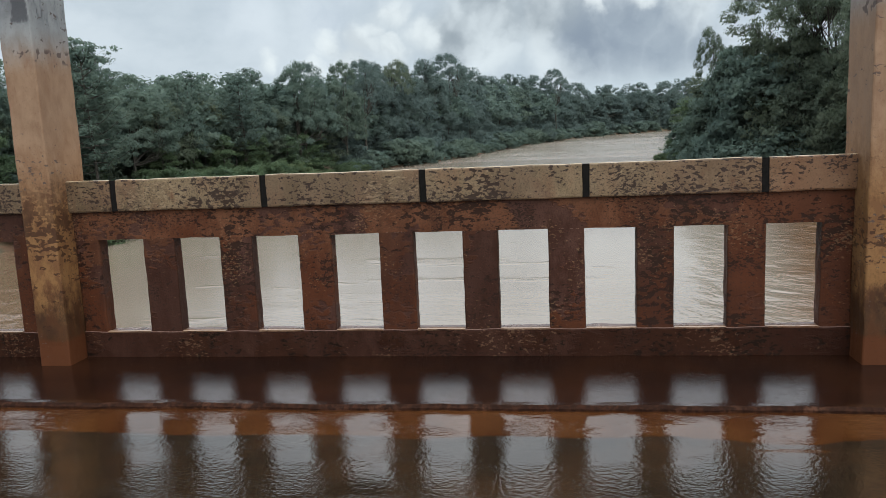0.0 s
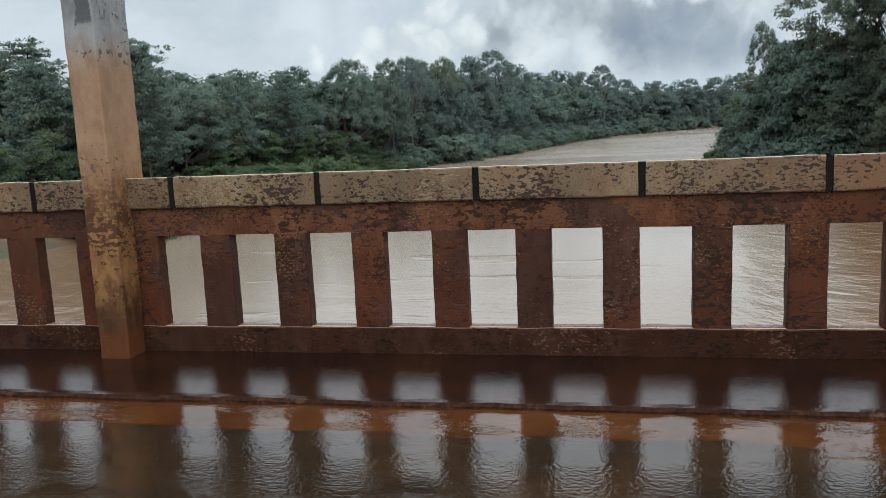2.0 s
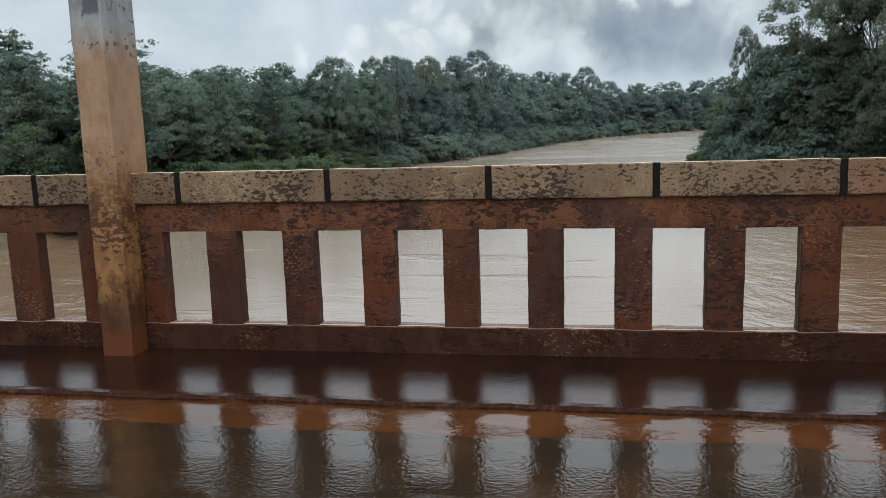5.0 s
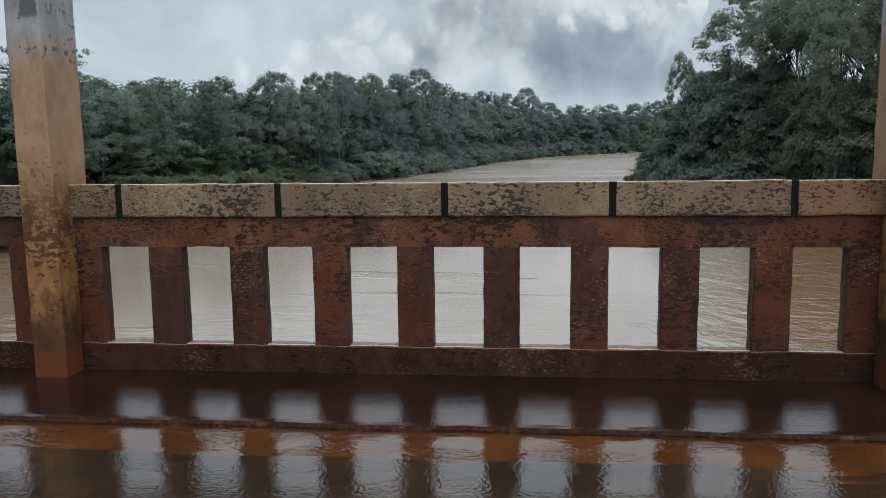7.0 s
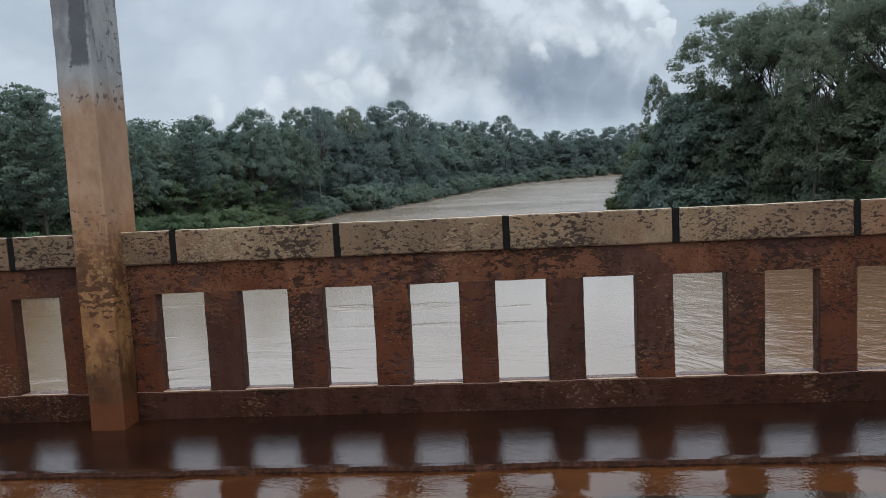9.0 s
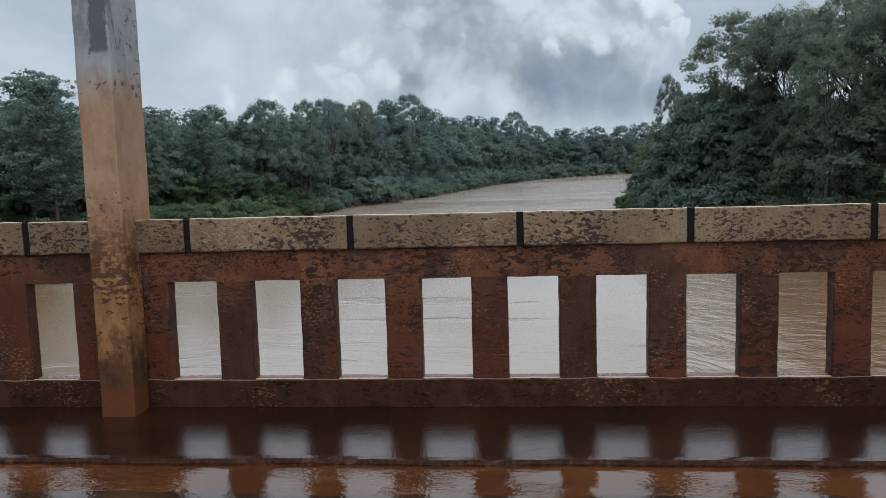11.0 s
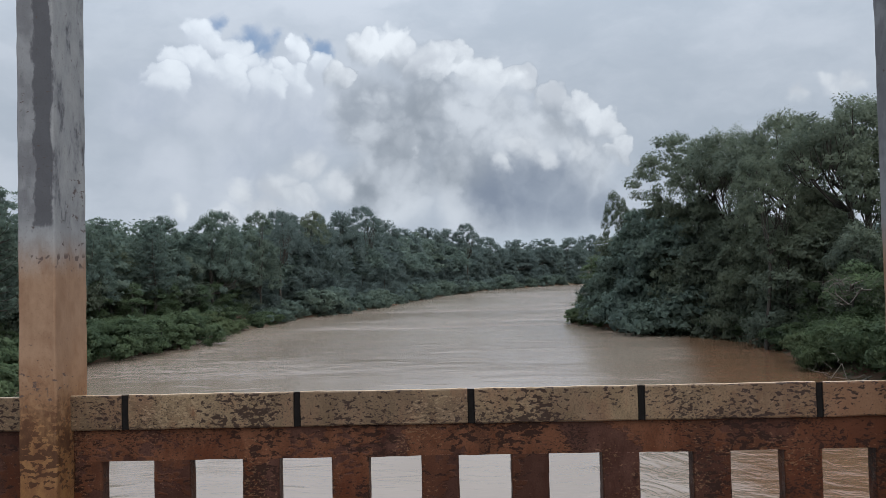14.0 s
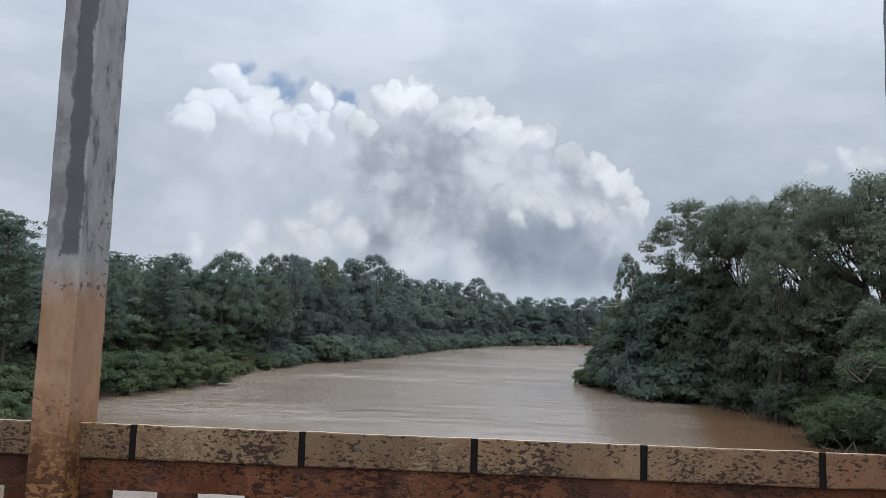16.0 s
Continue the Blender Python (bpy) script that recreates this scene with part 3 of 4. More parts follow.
def road():
    """The carriageway, with a gutter that dips below the puddle's level along the kerb."""
    xs = np.concatenate([np.arange(-DECK_X, -5, 0.8), np.arange(-5, 5, 0.05), np.arange(5, DECK_X + 0.1, 0.8)])
    ys = np.concatenate([np.arange(-2.6, 2.6, 0.2), np.arange(2.6, 4.35, 0.03)])
    verts, n = [], len(ys)
    for x in xs:
        for y in ys:
            edge = 4.055 + 0.045 * noise.noise(Vector((x * 1.1, 7.0, 0))) + 0.012 * noise.noise(Vector((x * 9.0, 3.0, 0)))
            z = ROAD_Z + (edge - y) * (0.045 if y > edge else 0.012)
            z = min(z, ROAD_Z + 0.03)
            z += 0.0035 * noise.noise(Vector((x * 2.1, y * 2.6, 1.0))) * (1 if y < edge - 0.1 else 0.3)
            verts.append((float(x), float(y), float(z)))
    faces = [(i * n + j, (i + 1) * n + j, (i + 1) * n + j + 1, i * n + j + 1) for i in range(len(xs) - 1) for j in range(n - 1)]
    tagged(new("road", mesh_of("road", verts, faces, ASPHALT, True)), "dark wet asphalt bridge roadway stained with red mud", "road", kind="structure")
    me = mesh_of("puddle", [(-DECK_X, 3.75, ROAD_Z), (DECK_X, 3.75, ROAD_Z), (DECK_X, KERB_Y + 0.03, ROAD_Z), (-DECK_X, KERB_Y + 0.03, ROAD_Z)], [(0, 1, 2, 3)], PUDDLE)
    tagged(new("puddle", me), "long orange-brown muddy puddle along the kerb", "puddle", kind="structure")


def pavement():
    """The narrow footway, with a chipped kerb edge."""
    xs = np.concatenate([np.arange(-DECK_X, -5, 0.8), np.arange(-5, 5, 0.025), np.arange(5, DECK_X + 0.1, 0.8)])
    rows, faces = [], []
    for x in xs:
        chip = 0.016 * noise.noise(Vector((x * 1.7, 0, 5.0))) + 0.010 * noise.noise(Vector((x * 11.0, 0, 2.0)))
        drop = 0.006 * max(0.0, noise.noise(Vector((x * 5.0, 0, 9.0))))
        y = KERB_Y + chip
        step = 0.004 * noise.noise(Vector((x * 6.0, 4.0, 0)))
        rows += [(x, y - 0.006, ROAD_Z - 0.05), (x, y - 0.004, -0.030 - drop), (x, y + 0.010, -0.017 - drop), (x, y + 0.035, PAVE_Z + step * 0.3),
                 (x, 4.45, PAVE_Z), (x, 4.72, PAVE_Z), (x, 4.85, PAVE_Z), (x, 4.95, PAVE_Z + 0.001), (x, 5.0, PAVE_Z + 0.002), (x, 5.20, PAVE_Z + 0.002)]
    rows = [tuple(float(c) for c in r) for r in rows]
    n = 10
    for i in range(len(xs) - 1):
        for j in range(n - 1):
            faces.append((i * n + j, (i + 1) * n + j, (i + 1) * n + j + 1, i * n + j + 1))
    me = mesh_of("pavement", rows, faces, PAVEMENT)
    me.materials.append(KERB)
    for k, poly in enumerate(me.polygons):
        if k % (n - 1) < 2:
            poly.material_index = 1
    tagged(new("pavement", me), "narrow wet footway coated with red mud behind a chipped kerb", "pavement", kind="structure")


def deck():
    me = rough_block(-DECK_X, DECK_X, -3.6, 5.20, -0.62, -0.10, BODY, 4.0, 0.0)
    tagged(new("bridge_deck", me), "thick concrete bridge deck slab", "bridge deck", kind="structure")
    me = rough_block(-DECK_X, DECK_X, -3.6, -3.4, -0.09, 0.93, BODY, 4.0, 0.0)
    tagged(new("wall_south", me), "plain muddy concrete parapet of the bridge", "wall", kind="structure")
    me = rough_block(-DECK_X, DECK_X, -3.4, -2.6, -0.10, 0.0, PAVEMENT, 4.0, 0.0)
    tagged(new("pavement_south", me), "narrow wet muddy footway", "pavement", kind="structure")


road()
pavement()
deck()

# ---- railing ----
PERIOD, POST_W = 4.02, 0.17
BAY_X0, BAY_X1 = -2.41, 1.44
GAP_X0, PITCH, GAP_W = -2.277, 0.417, 0.243
GAP_Z0, GAP_Z1 = 0.126, 0.618
JOINTS = [-2.155, -1.352, -0.546, 0.234, 1.044]
FRONT, REAR = 5.008, 5.092


def sloped(me, front=FRONT - 0.014, fall=0.22):
    """Lets the top of a coping stone fall away to the river side."""
    for v in me.vertices:
        if v.co.z > 0.87:
            v.co.z -= max(0.0, v.co.y - front) * fall
    return me


def railing_bay(cell=0.04, first=GAP_X0, pitch=PITCH):
    """One panel between two posts: plinth, ten balusters, a beam and a coping in six lengths with tar joints."""
    bay = tagged(new("balustrade"), "concrete balustrade panel, whitewash peeling and stained with red mud", "balustrade", "bridge balustrades")
    part("plinth", rough_block(BAY_X0, BAY_X1, FRONT - 0.008, REAR, -0.02, GAP_Z0, PLINTH, cell, 0.004, "x"), bay, "dark wet mud-stained plinth")
    part("beam", rough_block(BAY_X0, BAY_X1, FRONT, REAR, GAP_Z1, 0.768, BODY, cell, 0.003), bay)
    edges = [BAY_X0] + [first + pitch * k + s * GAP_W for k in range(9) for s in (0, 1)] + [BAY_X1]
    for k in range(10):
        part("baluster", rough_block(edges[2 * k], edges[2 * k + 1], FRONT, REAR, GAP_Z0, GAP_Z1, BODY, cell, 0.003, "z"), bay)
    for k in range(9):
        x0 = first + pitch * k
        # added pale strip that paints the wet shine along each opening's lower edge
        part("sill", rough_block(x0 + 0.002, x0 + GAP_W - 0.002, FRONT - 0.010, FRONT + 0.022, GAP_Z0 - 0.004, GAP_Z0 + 0.003, SILL_SHINE, cell, 0.002, "x"), bay, "thin pale strip painting the shine of the wet edge")
    cuts = [BAY_X0] + [x + s * 0.017 for x in JOINTS for s in (-1, 1)] + [BAY_X1]
    for k in range(6):
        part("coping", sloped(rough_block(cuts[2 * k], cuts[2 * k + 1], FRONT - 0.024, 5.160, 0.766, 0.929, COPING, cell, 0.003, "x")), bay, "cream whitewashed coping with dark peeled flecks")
    for x in JOINTS:
        part("joint", sloped(rough_block(x - 0.0165, x + 0.0165, FRONT - 0.019, 5.156, 0.768, 0.926, JOINT, cell, 0.003)), bay, "black tar joint")
    return bay


def railing_post(cell=0.055):
    """A tall square post that stands proud of the panels."""
    post = tagged(new("railing_post"), "tall square concrete post, grey paint above and rusty mud stains below", "post", "railing posts")
    x0 = -POST_W / 2
    part("shaft", rough_block(x0, -x0, 4.852, 5.155, -0.02, 4.2, POST, cell, 0.003, "z"), post)
    return post


bay, post = railing_bay(), railing_post()
plain_bay, plain_post = railing_bay(0.5), railing_post(0.5)
post.matrix_basis = Matrix.Translation((BAY_X0 - POST_W / 2, 0, 0))
# the panel beyond the post was cast with its openings a little further along
left_bay = railing_bay(0.04, GAP_X0 - 0.140, 0.428)
left_bay.matrix_basis = Matrix.Translation((-PERIOD, 0, 0))
plain_bay.matrix_basis = Matrix.Translation((PERIOD * 3, 0, 0))
plain_post.matrix_basis = Matrix.Translation((BAY_X0 - POST_W / 2 + PERIOD * 3, 0, 0))
for k in range(-9, 10):
    near = abs(k) < 3
    if k not in (-1, 0, 3):
        copy_thing(bay if near else plain_bay, Matrix.Translation((PERIOD * k, 0, 0)))
    if k not in (0, 3):
        copy_thing(post if near else plain_post, Matrix.Translation((BAY_X0 - POST_W / 2 + PERIOD * k, 0, 0)))

# ---- trees ----


def tube(verts, faces, path, radii, sides=5):
    """A tapered limb along a path."""
    start = len(verts)
    for k, (p, r) in enumerate(zip(path, radii)):
        ahead = (path[min(k + 1, len(path) - 1)] - path[max(k - 1, 0)]).normalized()
        a = ahead.orthogonal().normalized()
        b = ahead.cross(a)
        for s in range(sides):
            w = 2 * math.pi * s / sides
            verts.append(tuple(p + r * (math.cos(w) * a + math.sin(w) * b)))
    for k in range(len(path) - 1):
        for s in range(sides):
            q = start + k * sides
            faces.append((q + s, q + (s + 1) % sides, q + sides + (s + 1) % sides, q + sides + s))


def limb(rng, verts, faces, a, b, r0, r1, bend=0.12, steps=5):
    a, b = Vector(a), Vector(b)
    length = (b - a).length
    path = []
    for k in range(steps + 1):
        u = k / steps
        off = Vector(rng.normal(0, bend * length * 0.35, 3)) * math.sin(math.pi * u)
        path.append(a.lerp(b, u) + off + Vector((0, 0, -0.10 * length * math.sin(math.pi * u))))
    tube(verts, faces, path, [r0 + (r1 - r0) * k / steps for k in range(steps + 1)])
    return path


def leaf_mesh(name, rng, centres, per, spread, size, mat, flat=0.6):
    """Many small leaves round clump centres (x, y, z and the way the clump faces), turned mostly to the clump's outside and to the sky."""
    lift = 0.06 if mat in (LEAF_FOREST_HAZED, LEAF_FAR_HAZED) else 0.32
    centres = np.asarray(centres, float)
    c = np.repeat(centres, per, 0)
    n = len(c)
    scale = np.repeat(rng.uniform(0.7, 1.25, len(centres)), per)[:, None]
    puff = rng.normal(0, 1, (n, 3))
    puff /= np.linalg.norm(puff, axis=1, keepdims=True)
    puff *= rng.uniform(0.12, 1.0, (n, 1)) ** 0.45
    puff[:, 2] = np.where(puff[:, 2] < -0.25, puff[:, 2] * 0.6, puff[:, 2])
    stray = np.where(rng.random((n, 1)) < 0.10, 1.25, 1.0)
    round_way = c[:, 3:] * 0.60 + puff * 0.24 + np.array([0, 0, lift])
    face = round_way + rng.normal(0, 0.40, (n, 3))
    face /= np.linalg.norm(face, axis=1, keepdims=True) + 1e-9
    soft = round_way + rng.normal(0, 0.38, (n, 3))
    soft /= np.linalg.norm(soft, axis=1, keepdims=True) + 1e-9
    c = c[:, :3] + puff * stray * scale * spread * 1.65 * np.array([1, 1, flat])
    along = np.cross(face, rng.normal(0, 1, (n, 3)))
    along /= np.linalg.norm(along, axis=1, keepdims=True) + 1e-9
    across = np.cross(face, along)
    # large leaves fill the heart of a clump, small ones its outside
    heart = np.linalg.norm(puff, axis=1, keepdims=True) < 0.72
    s = size * np.where(heart, 1.35, 0.72) * rng.uniform(0.7, 1.35, (n, 1))
    v = np.stack([c - along * s * 0.5 + across * s * 0.36, c - along * s * 0.5 - across * s * 0.36, c + along * s * 0.6], 1).reshape(-1, 3)
    f = np.arange(3 * n).reshape(-1, 3)
    me = mesh_of(name, v.tolist(), f.tolist(), mat, True)
    me.normals_split_custom_set_from_vertices(np.repeat(soft, 3, 0).tolist())
    return me


def on_lobes(rng, lobes, count, lo=0.72, hi=0.96):
    """Clump centres near the surface of egg-shaped lobes, thinner below, each with the way that it faces."""
    lobes = np.asarray(lobes, float)
    area = (lobes[:, 3] * lobes[:, 5]) ** 1.0
    pick = rng.choice(len(lobes), count, p=area / area.sum())
    d = rng.normal(0, 1, (count, 3))
    d /= np.linalg.norm(d, axis=1, keepdims=True)
    d[:, 2] = np.where((d[:, 2] < -0.35) & (rng.random(count) < 0.6), -d[:, 2], d[:, 2])
    r = rng.uniform(lo, hi, (count, 1))
    return np.concatenate([lobes[pick, :3] + d * r * np.stack([lobes[pick, 3], lobes[pick, 3], lobes[pick, 5]], 1), d], 1)


def tree_thing(name, label, category, group):
    return tagged(new(name), label, category, group)


def spreading_tree(seed, label, height, width, clumps, per, size, mat, skirt=0.42, tuft=0.085, thin=0.0, bark=None):
    """A forest tree: a trunk that forks into spreading limbs under a domed crown of many rounded tufts of leaves.
    skirt: where the crown's rim hangs, as a share of the height; tuft: a tuft's radius over the width; thin: share of the lower tufts left out."""
    rng = np.random.default_rng(seed)
    tree = tree_thing("tree", label, "tree", "riverside trees")
    verts, faces, tufts, heads = [], [], [], []
    fork = Vector((rng.normal(0, 0.3), rng.normal(0, 0.3), height * skirt * 0.75))
    limb(rng, verts, faces, (0, 0, -0.4), fork, height * 0.022, height * 0.014, 0.05)
    deep = height * (1.0 - skirt)
    # a few broad swells break the dome's outline
    swells = [(rng.uniform(0, 2 * math.pi), rng.uniform(0.25, 0.85), rng.uniform(-0.20, 0.14)) for _ in range(7)]
    for k in range(clumps):
        w = 2 * math.pi * (k * 0.381966) + rng.uniform(-0.3, 0.3)
        r = math.sqrt((k + 0.5) / clumps) * rng.uniform(0.94, 1.03)
        x, y = math.cos(w) * r, math.sin(w) * r
        lift = sum(a * math.exp(-((x - math.cos(q) * u) ** 2 + (y - math.sin(q) * u) ** 2) / 0.10) for q, u, a in swells)
        top = 1.0 - 0.80 * r ** 2.4 + lift
        under = rng.random() ** 2.2 * (0.75 if rng.random() > thin else 0.12)
        z = height - width * tuft * 0.6 - deep * min(1.0, max(0.0, 1.0 - top) + under * min(1.0, top + 0.1))
        way = Vector((x * 0.9, y * 0.9, 0.75 - 0.5 * under)).normalized()
        tufts.append((x * width * 0.5, y * width * 0.5, z, *way))
        if k % 13 == 3:
            heads.append(Vector((x * width * 0.47, y * width * 0.47, z - width * tuft * 0.25)))
    for tip in heads:
        path = limb(rng, verts, faces, fork, tip, height * 0.0085, height * 0.002, 0.10)
        for _ in range(3):
            near = tufts[int(rng.integers(len(tufts)))]
            aim = tip.lerp(Vector(near[:3]), 0.35)
            limb(rng, verts, faces, path[3], aim, height * 0.0032, height * 0.001, 0.1, 3)
    part("trunk", mesh_of("trunk", verts, faces, bark or BARK, True), tree)
    part("crown", leaf_mesh("crown", rng, tufts, per, width * tuft / 1.65, size, mat, 0.68), tree)
    return tree


def wall_tree(seed, label, height, width, clumps, per, size, mat, spread=0.5):
    """A tree at the forest's edge, in leaf from the crown down to the ground."""
    rng = np.random.default_rng(seed)
    tree = tree_thing("tree", label, "tree", "riverside trees")
    verts, faces, lobes = [], [], []
    limb(rng, verts, faces, (0, 0, -0.4), (0, 0, height * 0.8), height * 0.018, height * 0.006, 0.04)
    for k in range(15):
        u = rng.uniform(0.06, 0.95) if k > 2 else (0.98, 0.88, 0.1)[k]
        w = rng.uniform(0, 2 * math.pi)
        out = width * 0.5 * (0.66 * math.sin(math.pi * min(1, 0.25 + u * 0.72)) ** 0.8) * rng.uniform(0.4, 1.0)
        rad = width * rng.uniform(0.16, 0.26) * (1.15 - 0.4 * u)
        rz = rad * rng.uniform(0.6, 0.95)
        c = (math.cos(w) * out, math.sin(w) * out, max(u * height - rz, rz * 0.4))
        lobes.append((*c, rad, rad, rz))
        limb(rng, verts, faces, (0, 0, c[2] * 0.75), c, height * 0.006, height * 0.002, 0.1, 3)
    part("trunk", mesh_of("trunk", verts, faces, BARK, True), tree)
    part("crown", leaf_mesh("crown", rng, on_lobes(rng, lobes, clumps, 0.6), per, spread, size, mat), tree)
    return tree


def feathery_tree(seed, label, height, width, mat):
    """A light tree with flat layered sprays of fine leaves."""
    rng = np.random.default_rng(seed)
    tree = tree_thing("tree", label, "tree", "riverside trees")
    verts, faces, centres = [], [], []
    limb(rng, verts, faces, (0, 0, -0.4), (0.3, 0, height * 0.9), height * 0.016, height * 0.004, 0.05)
    for k in range(52):
        v = k / 51
        u = 0.34 + 0.62 * v
        w = k * 2.4 + rng.uniform(-0.3, 0.3)
        reach = width * 0.5 * math.sqrt(max(0.0, 1.0 - v ** 2.4)) * rng.uniform(0.62, 1.0) + 0.35
        tip = Vector((math.cos(w) * reach, math.sin(w) * reach, u * height + rng.uniform(-0.2, 0.5)))
        path = limb(rng, verts, faces, (0.3 * u, 0, (u - 0.06) * height), tip, height * 0.004, height * 0.001, 0.06, 4)
        for p in path[2:]:
            for _ in range(3):
                centres.append(p + Vector((rng.normal(0, 0.42), rng.normal(0, 0.42), rng.normal(0, 0.16))))
    part("trunk", mesh_of("trunk", verts, faces, BARK, True), tree)
    part("crown", leaf_mesh("crown", rng, [(*c, 0.0, 0.0, 1.0) for c in centres], 30, 0.36, 0.19, mat, 0.34), tree)
    return tree


def bush_thing(seed, label, height, width, clumps, per, size, mat):
    """A bank shrub: stems from one root and low overlapping mounds of leaves."""
    rng = np.random.default_rng(seed)
    bush = tree_thing("bush", label, "bush", "riverside bushes")
    verts, faces, lobes = [], [], []
    for k in range(9):
        w, out = 2 * math.pi * k * 0.382, width * 0.36 * math.sqrt((k + 0.2) / 9)
        rad = width * rng.uniform(0.16, 0.26)
        rz = min(rad * rng.uniform(0.6, 1.0), height * 0.5)
        zc = (height * rng.uniform(0.6, 1.0) * (1.0 - 0.45 * (out / (width * 0.36)) ** 2)) - rz
        c = (math.cos(w) * out, math.sin(w) * out, max(zc, rz * 0.3))
        lobes.append((*c, rad, rad, rz))
        limb(rng, verts, faces, (0, 0, -0.3), c, height * 0.016, height * 0.004, 0.1, 4)
    part("stem", mesh_of("stem", verts, faces, BARK, True), bush)
    part("foliage", leaf_mesh("foliage", rng, on_lobes(rng, lobes, clumps, 0.65), per, 0.32, size, mat), bush)
    return bush


def stand(thing, size, rows, seed):
    """Places copies of a thing of that height, (x, y, height above the water, width over height as built)."""
    rng = np.random.default_rng(seed)
    first = True
    for x, y, h, wide in rows:
        z = float(ground_height(np.array(x), np.array(y)))
        s = (h + WATER_Z - z) / size
        m = Matrix.Translation((x, y, z - 0.05)) @ Matrix.Rotation(rng.uniform(0, 2 * math.pi), 4, "Z") @ Matrix.Diagonal((s * wide, s * wide, s, 1))
        if first:
            thing.matrix_basis = m
            first = False
        else:
            made = copy_thing(thing, Matrix.Identity(4))
            made.matrix_basis = m


DOME = spreading_tree(11, "broad dark green forest tree on the river bank", 15, 12, 150, 130, 0.23, LEAF_FOREST_HAZED, 0.30, 0.085)
ROUND = spreading_tree(12, "round-crowned dark forest tree on the river bank", 14, 10, 130, 130, 0.22, LEAF_FOREST_HAZED, 0.28, 0.09)
UMBRELLA = spreading_tree(44, "tall umbrella-crowned forest tree over the bank", 19, 15, 120, 150, 0.20, LEAF_NEAR, 0.66, 0.076, 0.55)
AIRY = spreading_tree(13, "tall tree with an open crown and bare limbs showing", 18, 12, 110, 130, 0.19, LEAF_NEAR, 0.66, 0.076, 0.40)
FAR_DOME = spreading_tree(34, "distant broad forest tree above the river bend", 16, 14, 100, 110, 0.32, LEAF_FAR_HAZED, 0.42, 0.095)
FAR_AIRY = spreading_tree(38, "distant tall tree with a domed, gappy crown", 18, 12, 84, 110, 0.24, LEAF_FAR_HAZED, 0.60, 0.092, 0.45)
FAR_WALL = wall_tree(36, "distant forest edge tree by the water", 12, 13, 150, 44, 0.37, LEAF_FAR_HAZED, 0.80)
FAR_BUSH = bush_thing(41, "distant low green scrub along the water", 3, 6.5, 110, 34, 0.25, LEAF_FOREST_HAZED)
WALL_A = wall_tree(14, "forest edge tree in leaf down to the ground", 12, 10, 190, 60, 0.28, LEAF_FOREST_HAZED, 0.60)
WALL_B = wall_tree(15, "dense green tree leaning over the river bank", 10, 9, 210, 54, 0.21, LEAF_NEAR, 0.52)
WALL_C = wall_tree(16, "tangled green tree at the water's edge", 8, 8, 210, 68, 0.175, LEAF_BUSH, 0.46)
BACK_TREE = spreading_tree(27, "forest tree behind the bank", 13, 12, 90, 60, 0.44, LEAF_FOREST_HAZED, 0.2, 0.11)
FEATHER = feathery_tree(17, "light feathery tree with layered sprays of leaves", 13, 8, LEAF_FOREST_HAZED)
BUSH_A = bush_thing(18, "bright green bush on the river bank", 4, 7, 210, 60, 0.17, LEAF_BUSH)
BUSH_B = bush_thing(19, "low green shrub hanging over the water", 3, 5.5, 150, 44, 0.175, LEAF_BUSH)

# crowns that stand out against the sky
stand(FEATHER, 13, [(-31.0, 52, 12.8, 0.8), (-34.2, 55, 13.4, 1.0), (-42.2, 55, 13.9, 1.0), (-39.0, 52, 12.0, 0.8), (-46.0, 57, 13.4, 0.9), (-35.0, 76, 12.4, 0.8), (-33.0, 82, 12.4, 0.7), (-31.4, 80, 12.2, 0.6)], 1)
stand(DOME, 15, [(-34.5, 64, 11.8, 0.9), (-30.6, 97, 15.0, 0.80), (-37.0, 58, 12.0, 0.9), (-46.0, 52, 11.4, 0.9), (-51.0, 57, 12.4, 1.0)], 2)
stand(UMBRELLA, 19, [(24.2, 75, 19.6, 0.66), (28.0, 69.5, 19.9, 0.75), (29.2, 61.5, 19.3, 0.80), (33, 66, 20.0, 0.9), (34, 56, 19.0, 0.9), (26.6, 80.5, 19.9, 0.62), (31.5, 76, 20.4, 0.8)], 17)
stand(ROUND, 14, [(-34.0, 70, 11.8, 0.8), (-33.6, 88, 13.6, 0.7), (-28.2, 109, 15.6, 0.62), (19.4, 93, 13.6, 0.5), (24.0, 84, 14.5, 0.5)], 3)
stand(AIRY, 18, [(22.0, 81, 20.2, 0.86), (-25.7, 135, 17.4, 0.6), (16.6, 88, 15.1, 0.34), (22.5, 62, 15.0, 0.55)], 4)
stand(FAR_DOME, 16, [(-26.2, 142.5, 17.3, 0.7), (-15.5, 206.5, 18.3, 0.8), (-5.2, 243, 19.8, 0.9), (20.0, 295.5, 18.0, 1.1), (32.9, 318.5, 19.1, 1.1), (56.5, 350, 21.5, 1.0), (-29.2, 132.5, 16.6, 0.7), (-23.9, 155, 19.0, 0.65),
                     (-18.7, 185.5, 19.4, 0.65), (-10.5, 226, 19.6, 0.75), (9.4, 280, 18.6, 0.9), (45.6, 336, 20.0, 1.0), (70, 356, 21, 1.0)], 12)
stand(FAR_AIRY, 18, [(-27.0, 116, 16.4, 0.66), (-20.4, 163, 20.8, 0.80), (1.5, 243, 21.6, 0.70), (-28.0, 126, 16.8, 0.6), (-31.6, 104, 15.4, 0.6)], 13)


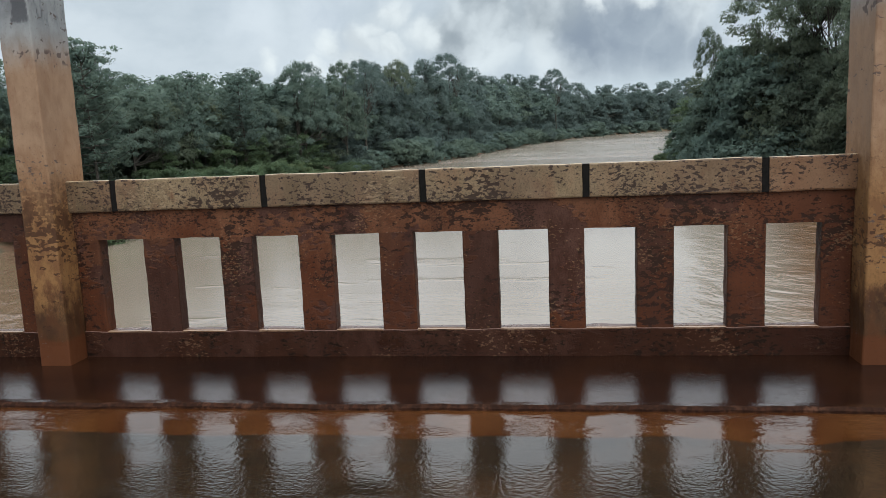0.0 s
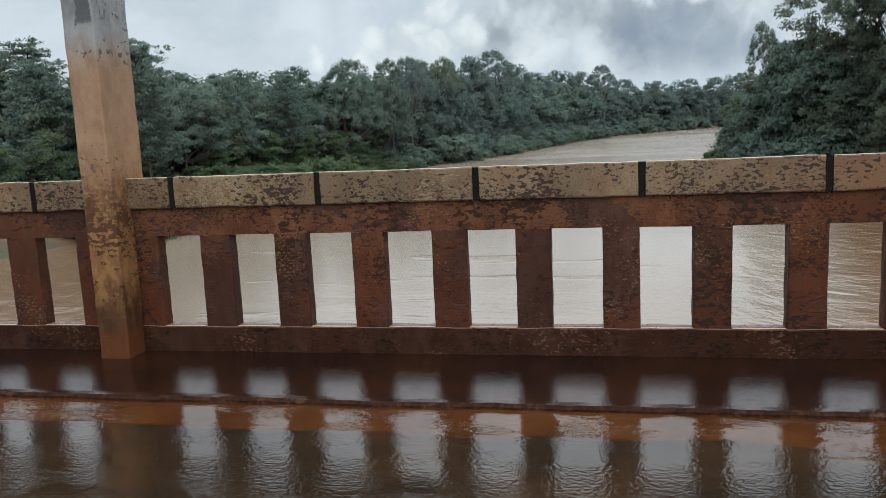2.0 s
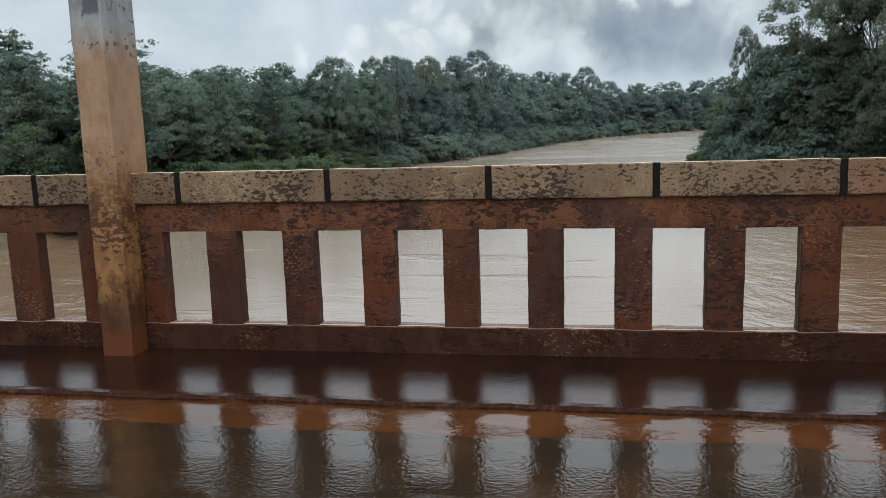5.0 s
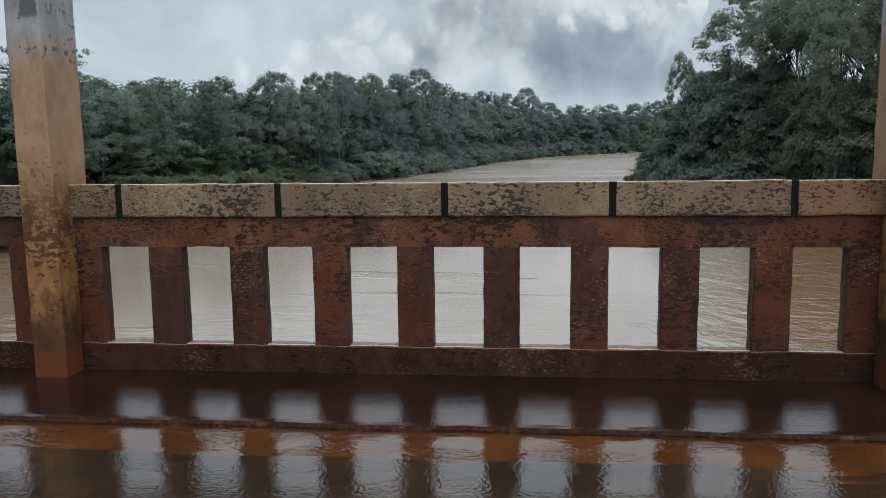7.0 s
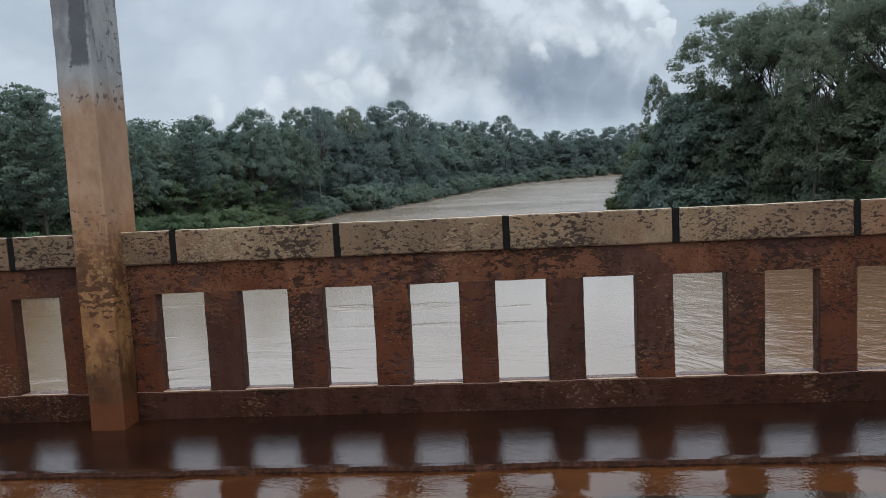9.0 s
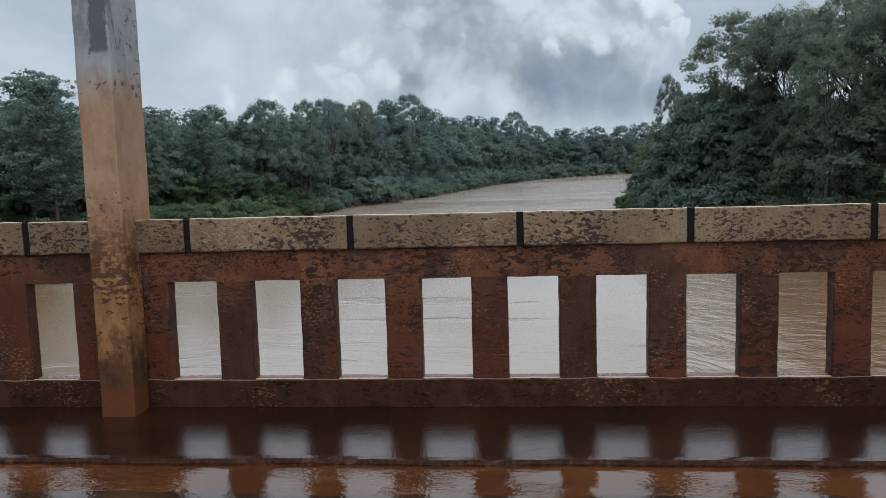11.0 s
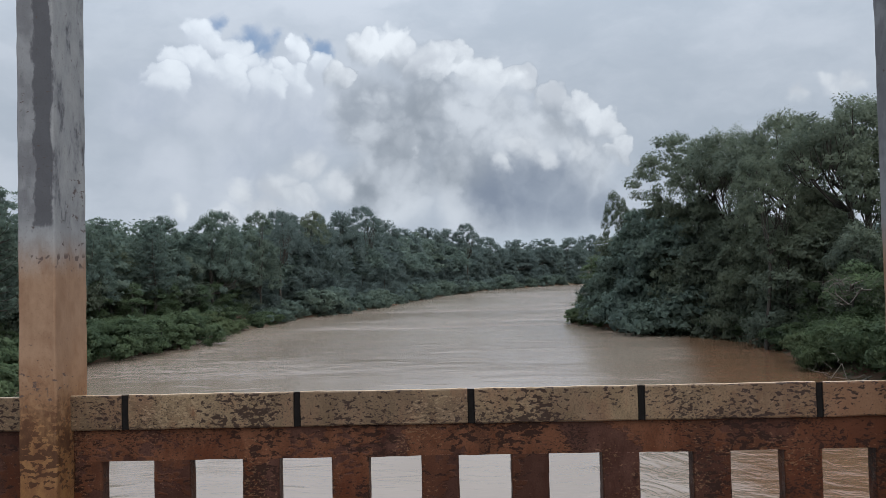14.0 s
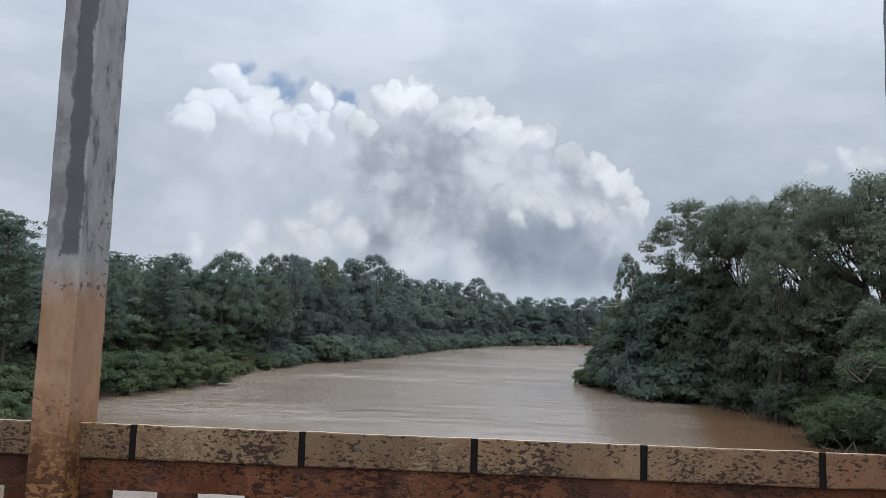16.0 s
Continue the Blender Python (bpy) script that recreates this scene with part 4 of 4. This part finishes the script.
def edge_rows(side, y0, y1, step, inland, lo, hi, seed, wide=(0.9, 1.2)):
    """Places along one bank, so far inland, between two heights above the water."""
    rng = np.random.default_rng(seed)
    rows, y = [], y0
    while y < y1:
        if side < 0:
            x = np.interp(y, LEFT_Y, LEFT_X) - inland * rng.uniform(0.7, 1.3)
        else:
            x = np.interp(y, RIGHT_Y, RIGHT_X) + inland * rng.uniform(0.7, 1.3)
        grown = 1 + max(0.0, min(y, 200) - 60) * 0.0035 if side < 0 else 1.0
        rows.append((float(x), float(y), float(rng.uniform(lo, hi)) * grown, float(rng.uniform(*wide))))
        y += step * rng.uniform(0.7, 1.3) * (1 + max(0.0, y - 90) / 140)
    return rows


# forest edge on both banks, in depth
stand(WALL_C, 8, edge_rows(-1, 44, 108, 5.6, 4.6, 4.8, 7.0, 21) + edge_rows(1, 40, 96, 4.6, 2.8, 5.0, 8.0, 22), 5)
stand(WALL_B, 10, edge_rows(-1, 42, 108, 5.6, 8.0, 7.8, 10.0, 23) + edge_rows(1, 38, 97, 4.0, 4.8, 8.0, 11.5, 24)
      + [(21.4, 75.0, 9.5, 0.8), (24.2, 71.0, 10.5, 0.8), (25.0, 66.5, 11.0, 0.85), (24.4, 62.0, 10.5, 0.8), (19.8, 79.5, 9.5, 0.7), (24.8, 74.5, 12.5, 0.8), (27.5, 67.0, 12.5, 0.8), (30.5, 72.0, 12.8, 0.7), (33.0, 76.0, 12.8, 0.7), (22.6, 77.0, 13.5, 0.7), (21.5, 82.0, 13.0, 0.7), (19.9, 83.0, 14.4, 0.55), (20.6, 79.0, 14.0, 0.6), (23.8, 79.0, 14.0, 0.6), (24.6, 70.0, 13.2, 0.7), (26.8, 63.0, 13.6, 0.7), (27.8, 57.0, 14.4, 0.75), (29.5, 66.0, 13.2, 0.7), (26.5, 75.5, 13.2, 0.7)], 6)
stand(WALL_A, 12, edge_rows(-1, 40, 108, 5.6, 12.0, 9.6, 11.8, 25) + edge_rows(1, 36, 100, 6.0, 8.0, 9.0, 12.0, 26), 7)
stand(BACK_TREE, 13, edge_rows(-1, 40, 330, 8.0, 17.0, 9.8, 11.4, 28, (0.9, 1.3)) + edge_rows(1, 36, 96, 8.0, 14.0, 9.0, 12.0, 29, (0.9, 1.2)), 8)
stand(FAR_WALL, 12, edge_rows(-1, 108, 335, 4.2, 4.6, 5.0, 7.5, 37) + edge_rows(-1, 106, 338, 4.4, 8.5, 8.0, 10.5, 38) + edge_rows(-1, 106, 340, 4.6, 13.0, 9.2, 11.2, 39), 14)

stand(FAR_BUSH, 3, edge_rows(-1, 104, 335, 3.2, 0.8, 1.0, 2.4, 42) + edge_rows(-1, 106, 335, 4.0, 2.2, 2.0, 4.6, 43), 16)

# a closed canopy behind the edge, a little lower than the crowns that stand out
stand(spreading_tree(62, "broad forest tree in a closed canopy", 13, 13, 100, 54, 0.38, LEAF_FOREST_HAZED, 0.3, 0.10), 13, edge_rows(-1, 58, 235, 6.5, 14.5, 11.2, 12.6, 61, (1.1, 1.5)), 63)

# shrubs at the water's edge
stand(BUSH_A, 4, [(-29.8, 46, 4.6, 1.0), (-30.2, 51, 4.1, 1.0), (-30.2, 61, 4.8, 0.9), (-29.0, 66, 4.4, 1.0), (-27.8, 71, 4.0, 1.0), (-26.9, 76, 4.5, 0.9), (-27.4, 84, 3.6, 0.9),
                  (21.0, 50.0, 3.4, 0.6), (23.6, 46.5, 4.4, 0.9), (24.0, 42, 5.0, 0.9)], 9)
stand(BUSH_B, 3, edge_rows(-1, 44, 110, 4.6, 0.8, 1.5, 2.6, 31) + edge_rows(1, 50, 96, 3.4, 1.2, 1.6, 3.0, 32) + [(12.9, 95.5, 2.2, 0.8), (14.2, 92, 3.2, 0.9)], 10)
stand(wall_tree(33, "bushy tree leaning out over the river", 7, 7, 260, 60, 0.20, LEAF_FOREST_HAZED, 0.42), 7,
      [(14.6, 95.5, 5.2, 0.9), (16.0, 93, 8.0, 0.9), (16.8, 88, 9.2, 1.0), (18.6, 84, 12.8, 0.9), (20.0, 79, 11.6, 1.1), (15.2, 90.5, 6.2, 1.0)], 11)


def woodland():
    """The forest canopy beyond the trees that can be told apart."""
    rng = np.random.default_rng(40)
    centres = []
    for _ in range(4600):
        u = rng.random()
        if u < 0.45:
            y = rng.uniform(40, 400)
            x = np.interp(y, LEFT_Y, LEFT_X) - rng.uniform(22, 110)
            top = 9.5
        elif u < 0.70:
            y = rng.uniform(30, 330)
            x = np.interp(y, RIGHT_Y, RIGHT_X) + rng.uniform(17, 90)
            top = 9.5 if y < 100 else 11.0
        else:
            y = rng.uniform(348, 520)
            x = rng.uniform(-60, 330)
            if y < np.interp(x, LEFT_X, LEFT_Y) + 4:
                continue
            top = 13.5 + (y - 348) * 0.02
        crown = 2.4 * noise.noise(Vector((x * 0.11, y * 0.11, 0))) + 1.2 * noise.noise(Vector((x * 0.3, y * 0.3, 4)))
        centres.append((x, y, WATER_Z + top + crown - rng.random() ** 1.6 * 9.0, 0.0, -0.5, 0.6))
    me = leaf_mesh("woodland", rng, centres, 40, 1.6, 1.0, LEAF_FAR_HAZED, 0.7)
    tagged(new("woodland", me), "dense dark green forest canopy along the river", "forest", kind="stuff")


woodland()


def dead_branch(seed, label, reach, twigs, place):
    """A bare, crooked branch: one stem and thin twigs."""
    rng = np.random.default_rng(seed)
    branch = tagged(new("branch"), label, "branch", "bare branches")
    verts, faces = [], []
    main = limb(rng, verts, faces, (0, 0, 0), reach, 0.060, 0.022, 0.34, 9)
    part("stem", mesh_of("stem", verts, faces, PALE_BARK, True), branch)
    for k in range(twigs):
        start = main[2 + k % 6]
        tip = start + Vector((rng.uniform(-1.6, -0.2), rng.uniform(-0.5, 0.3), rng.uniform(-0.5, 1.5)))
        verts, faces = [], []
        sub = limb(rng, verts, faces, start, tip, 0.026, 0.010, 0.34, 5)
        part("twig", mesh_of("twig", verts, faces, PALE_BARK, True), branch)
        verts, faces = [], []
        limb(rng, verts, faces, sub[3], sub[3] + Vector(rng.normal(0, 0.45, 3)), 0.012, 0.006, 0.2, 3)
        part("twig", mesh_of("twig", verts, faces, PALE_BARK, True), branch)
    branch.matrix_basis = place


dead_branch(50, "bare pale crooked branch among the bank trees", (-2.9, -0.8, 1.2), 7, pose(23.6, 48.5, -0.2))
dead_branch(51, "bare pale branch hanging down the bank", (-2.2, -0.6, -2.0), 5, pose(23.4, 48.5, 0.9))
dead_branch(52, "dead branch lying in the shallow water", (-3.2, -0.3, 0.5), 6, pose(22.0, 44.6, -5.0))
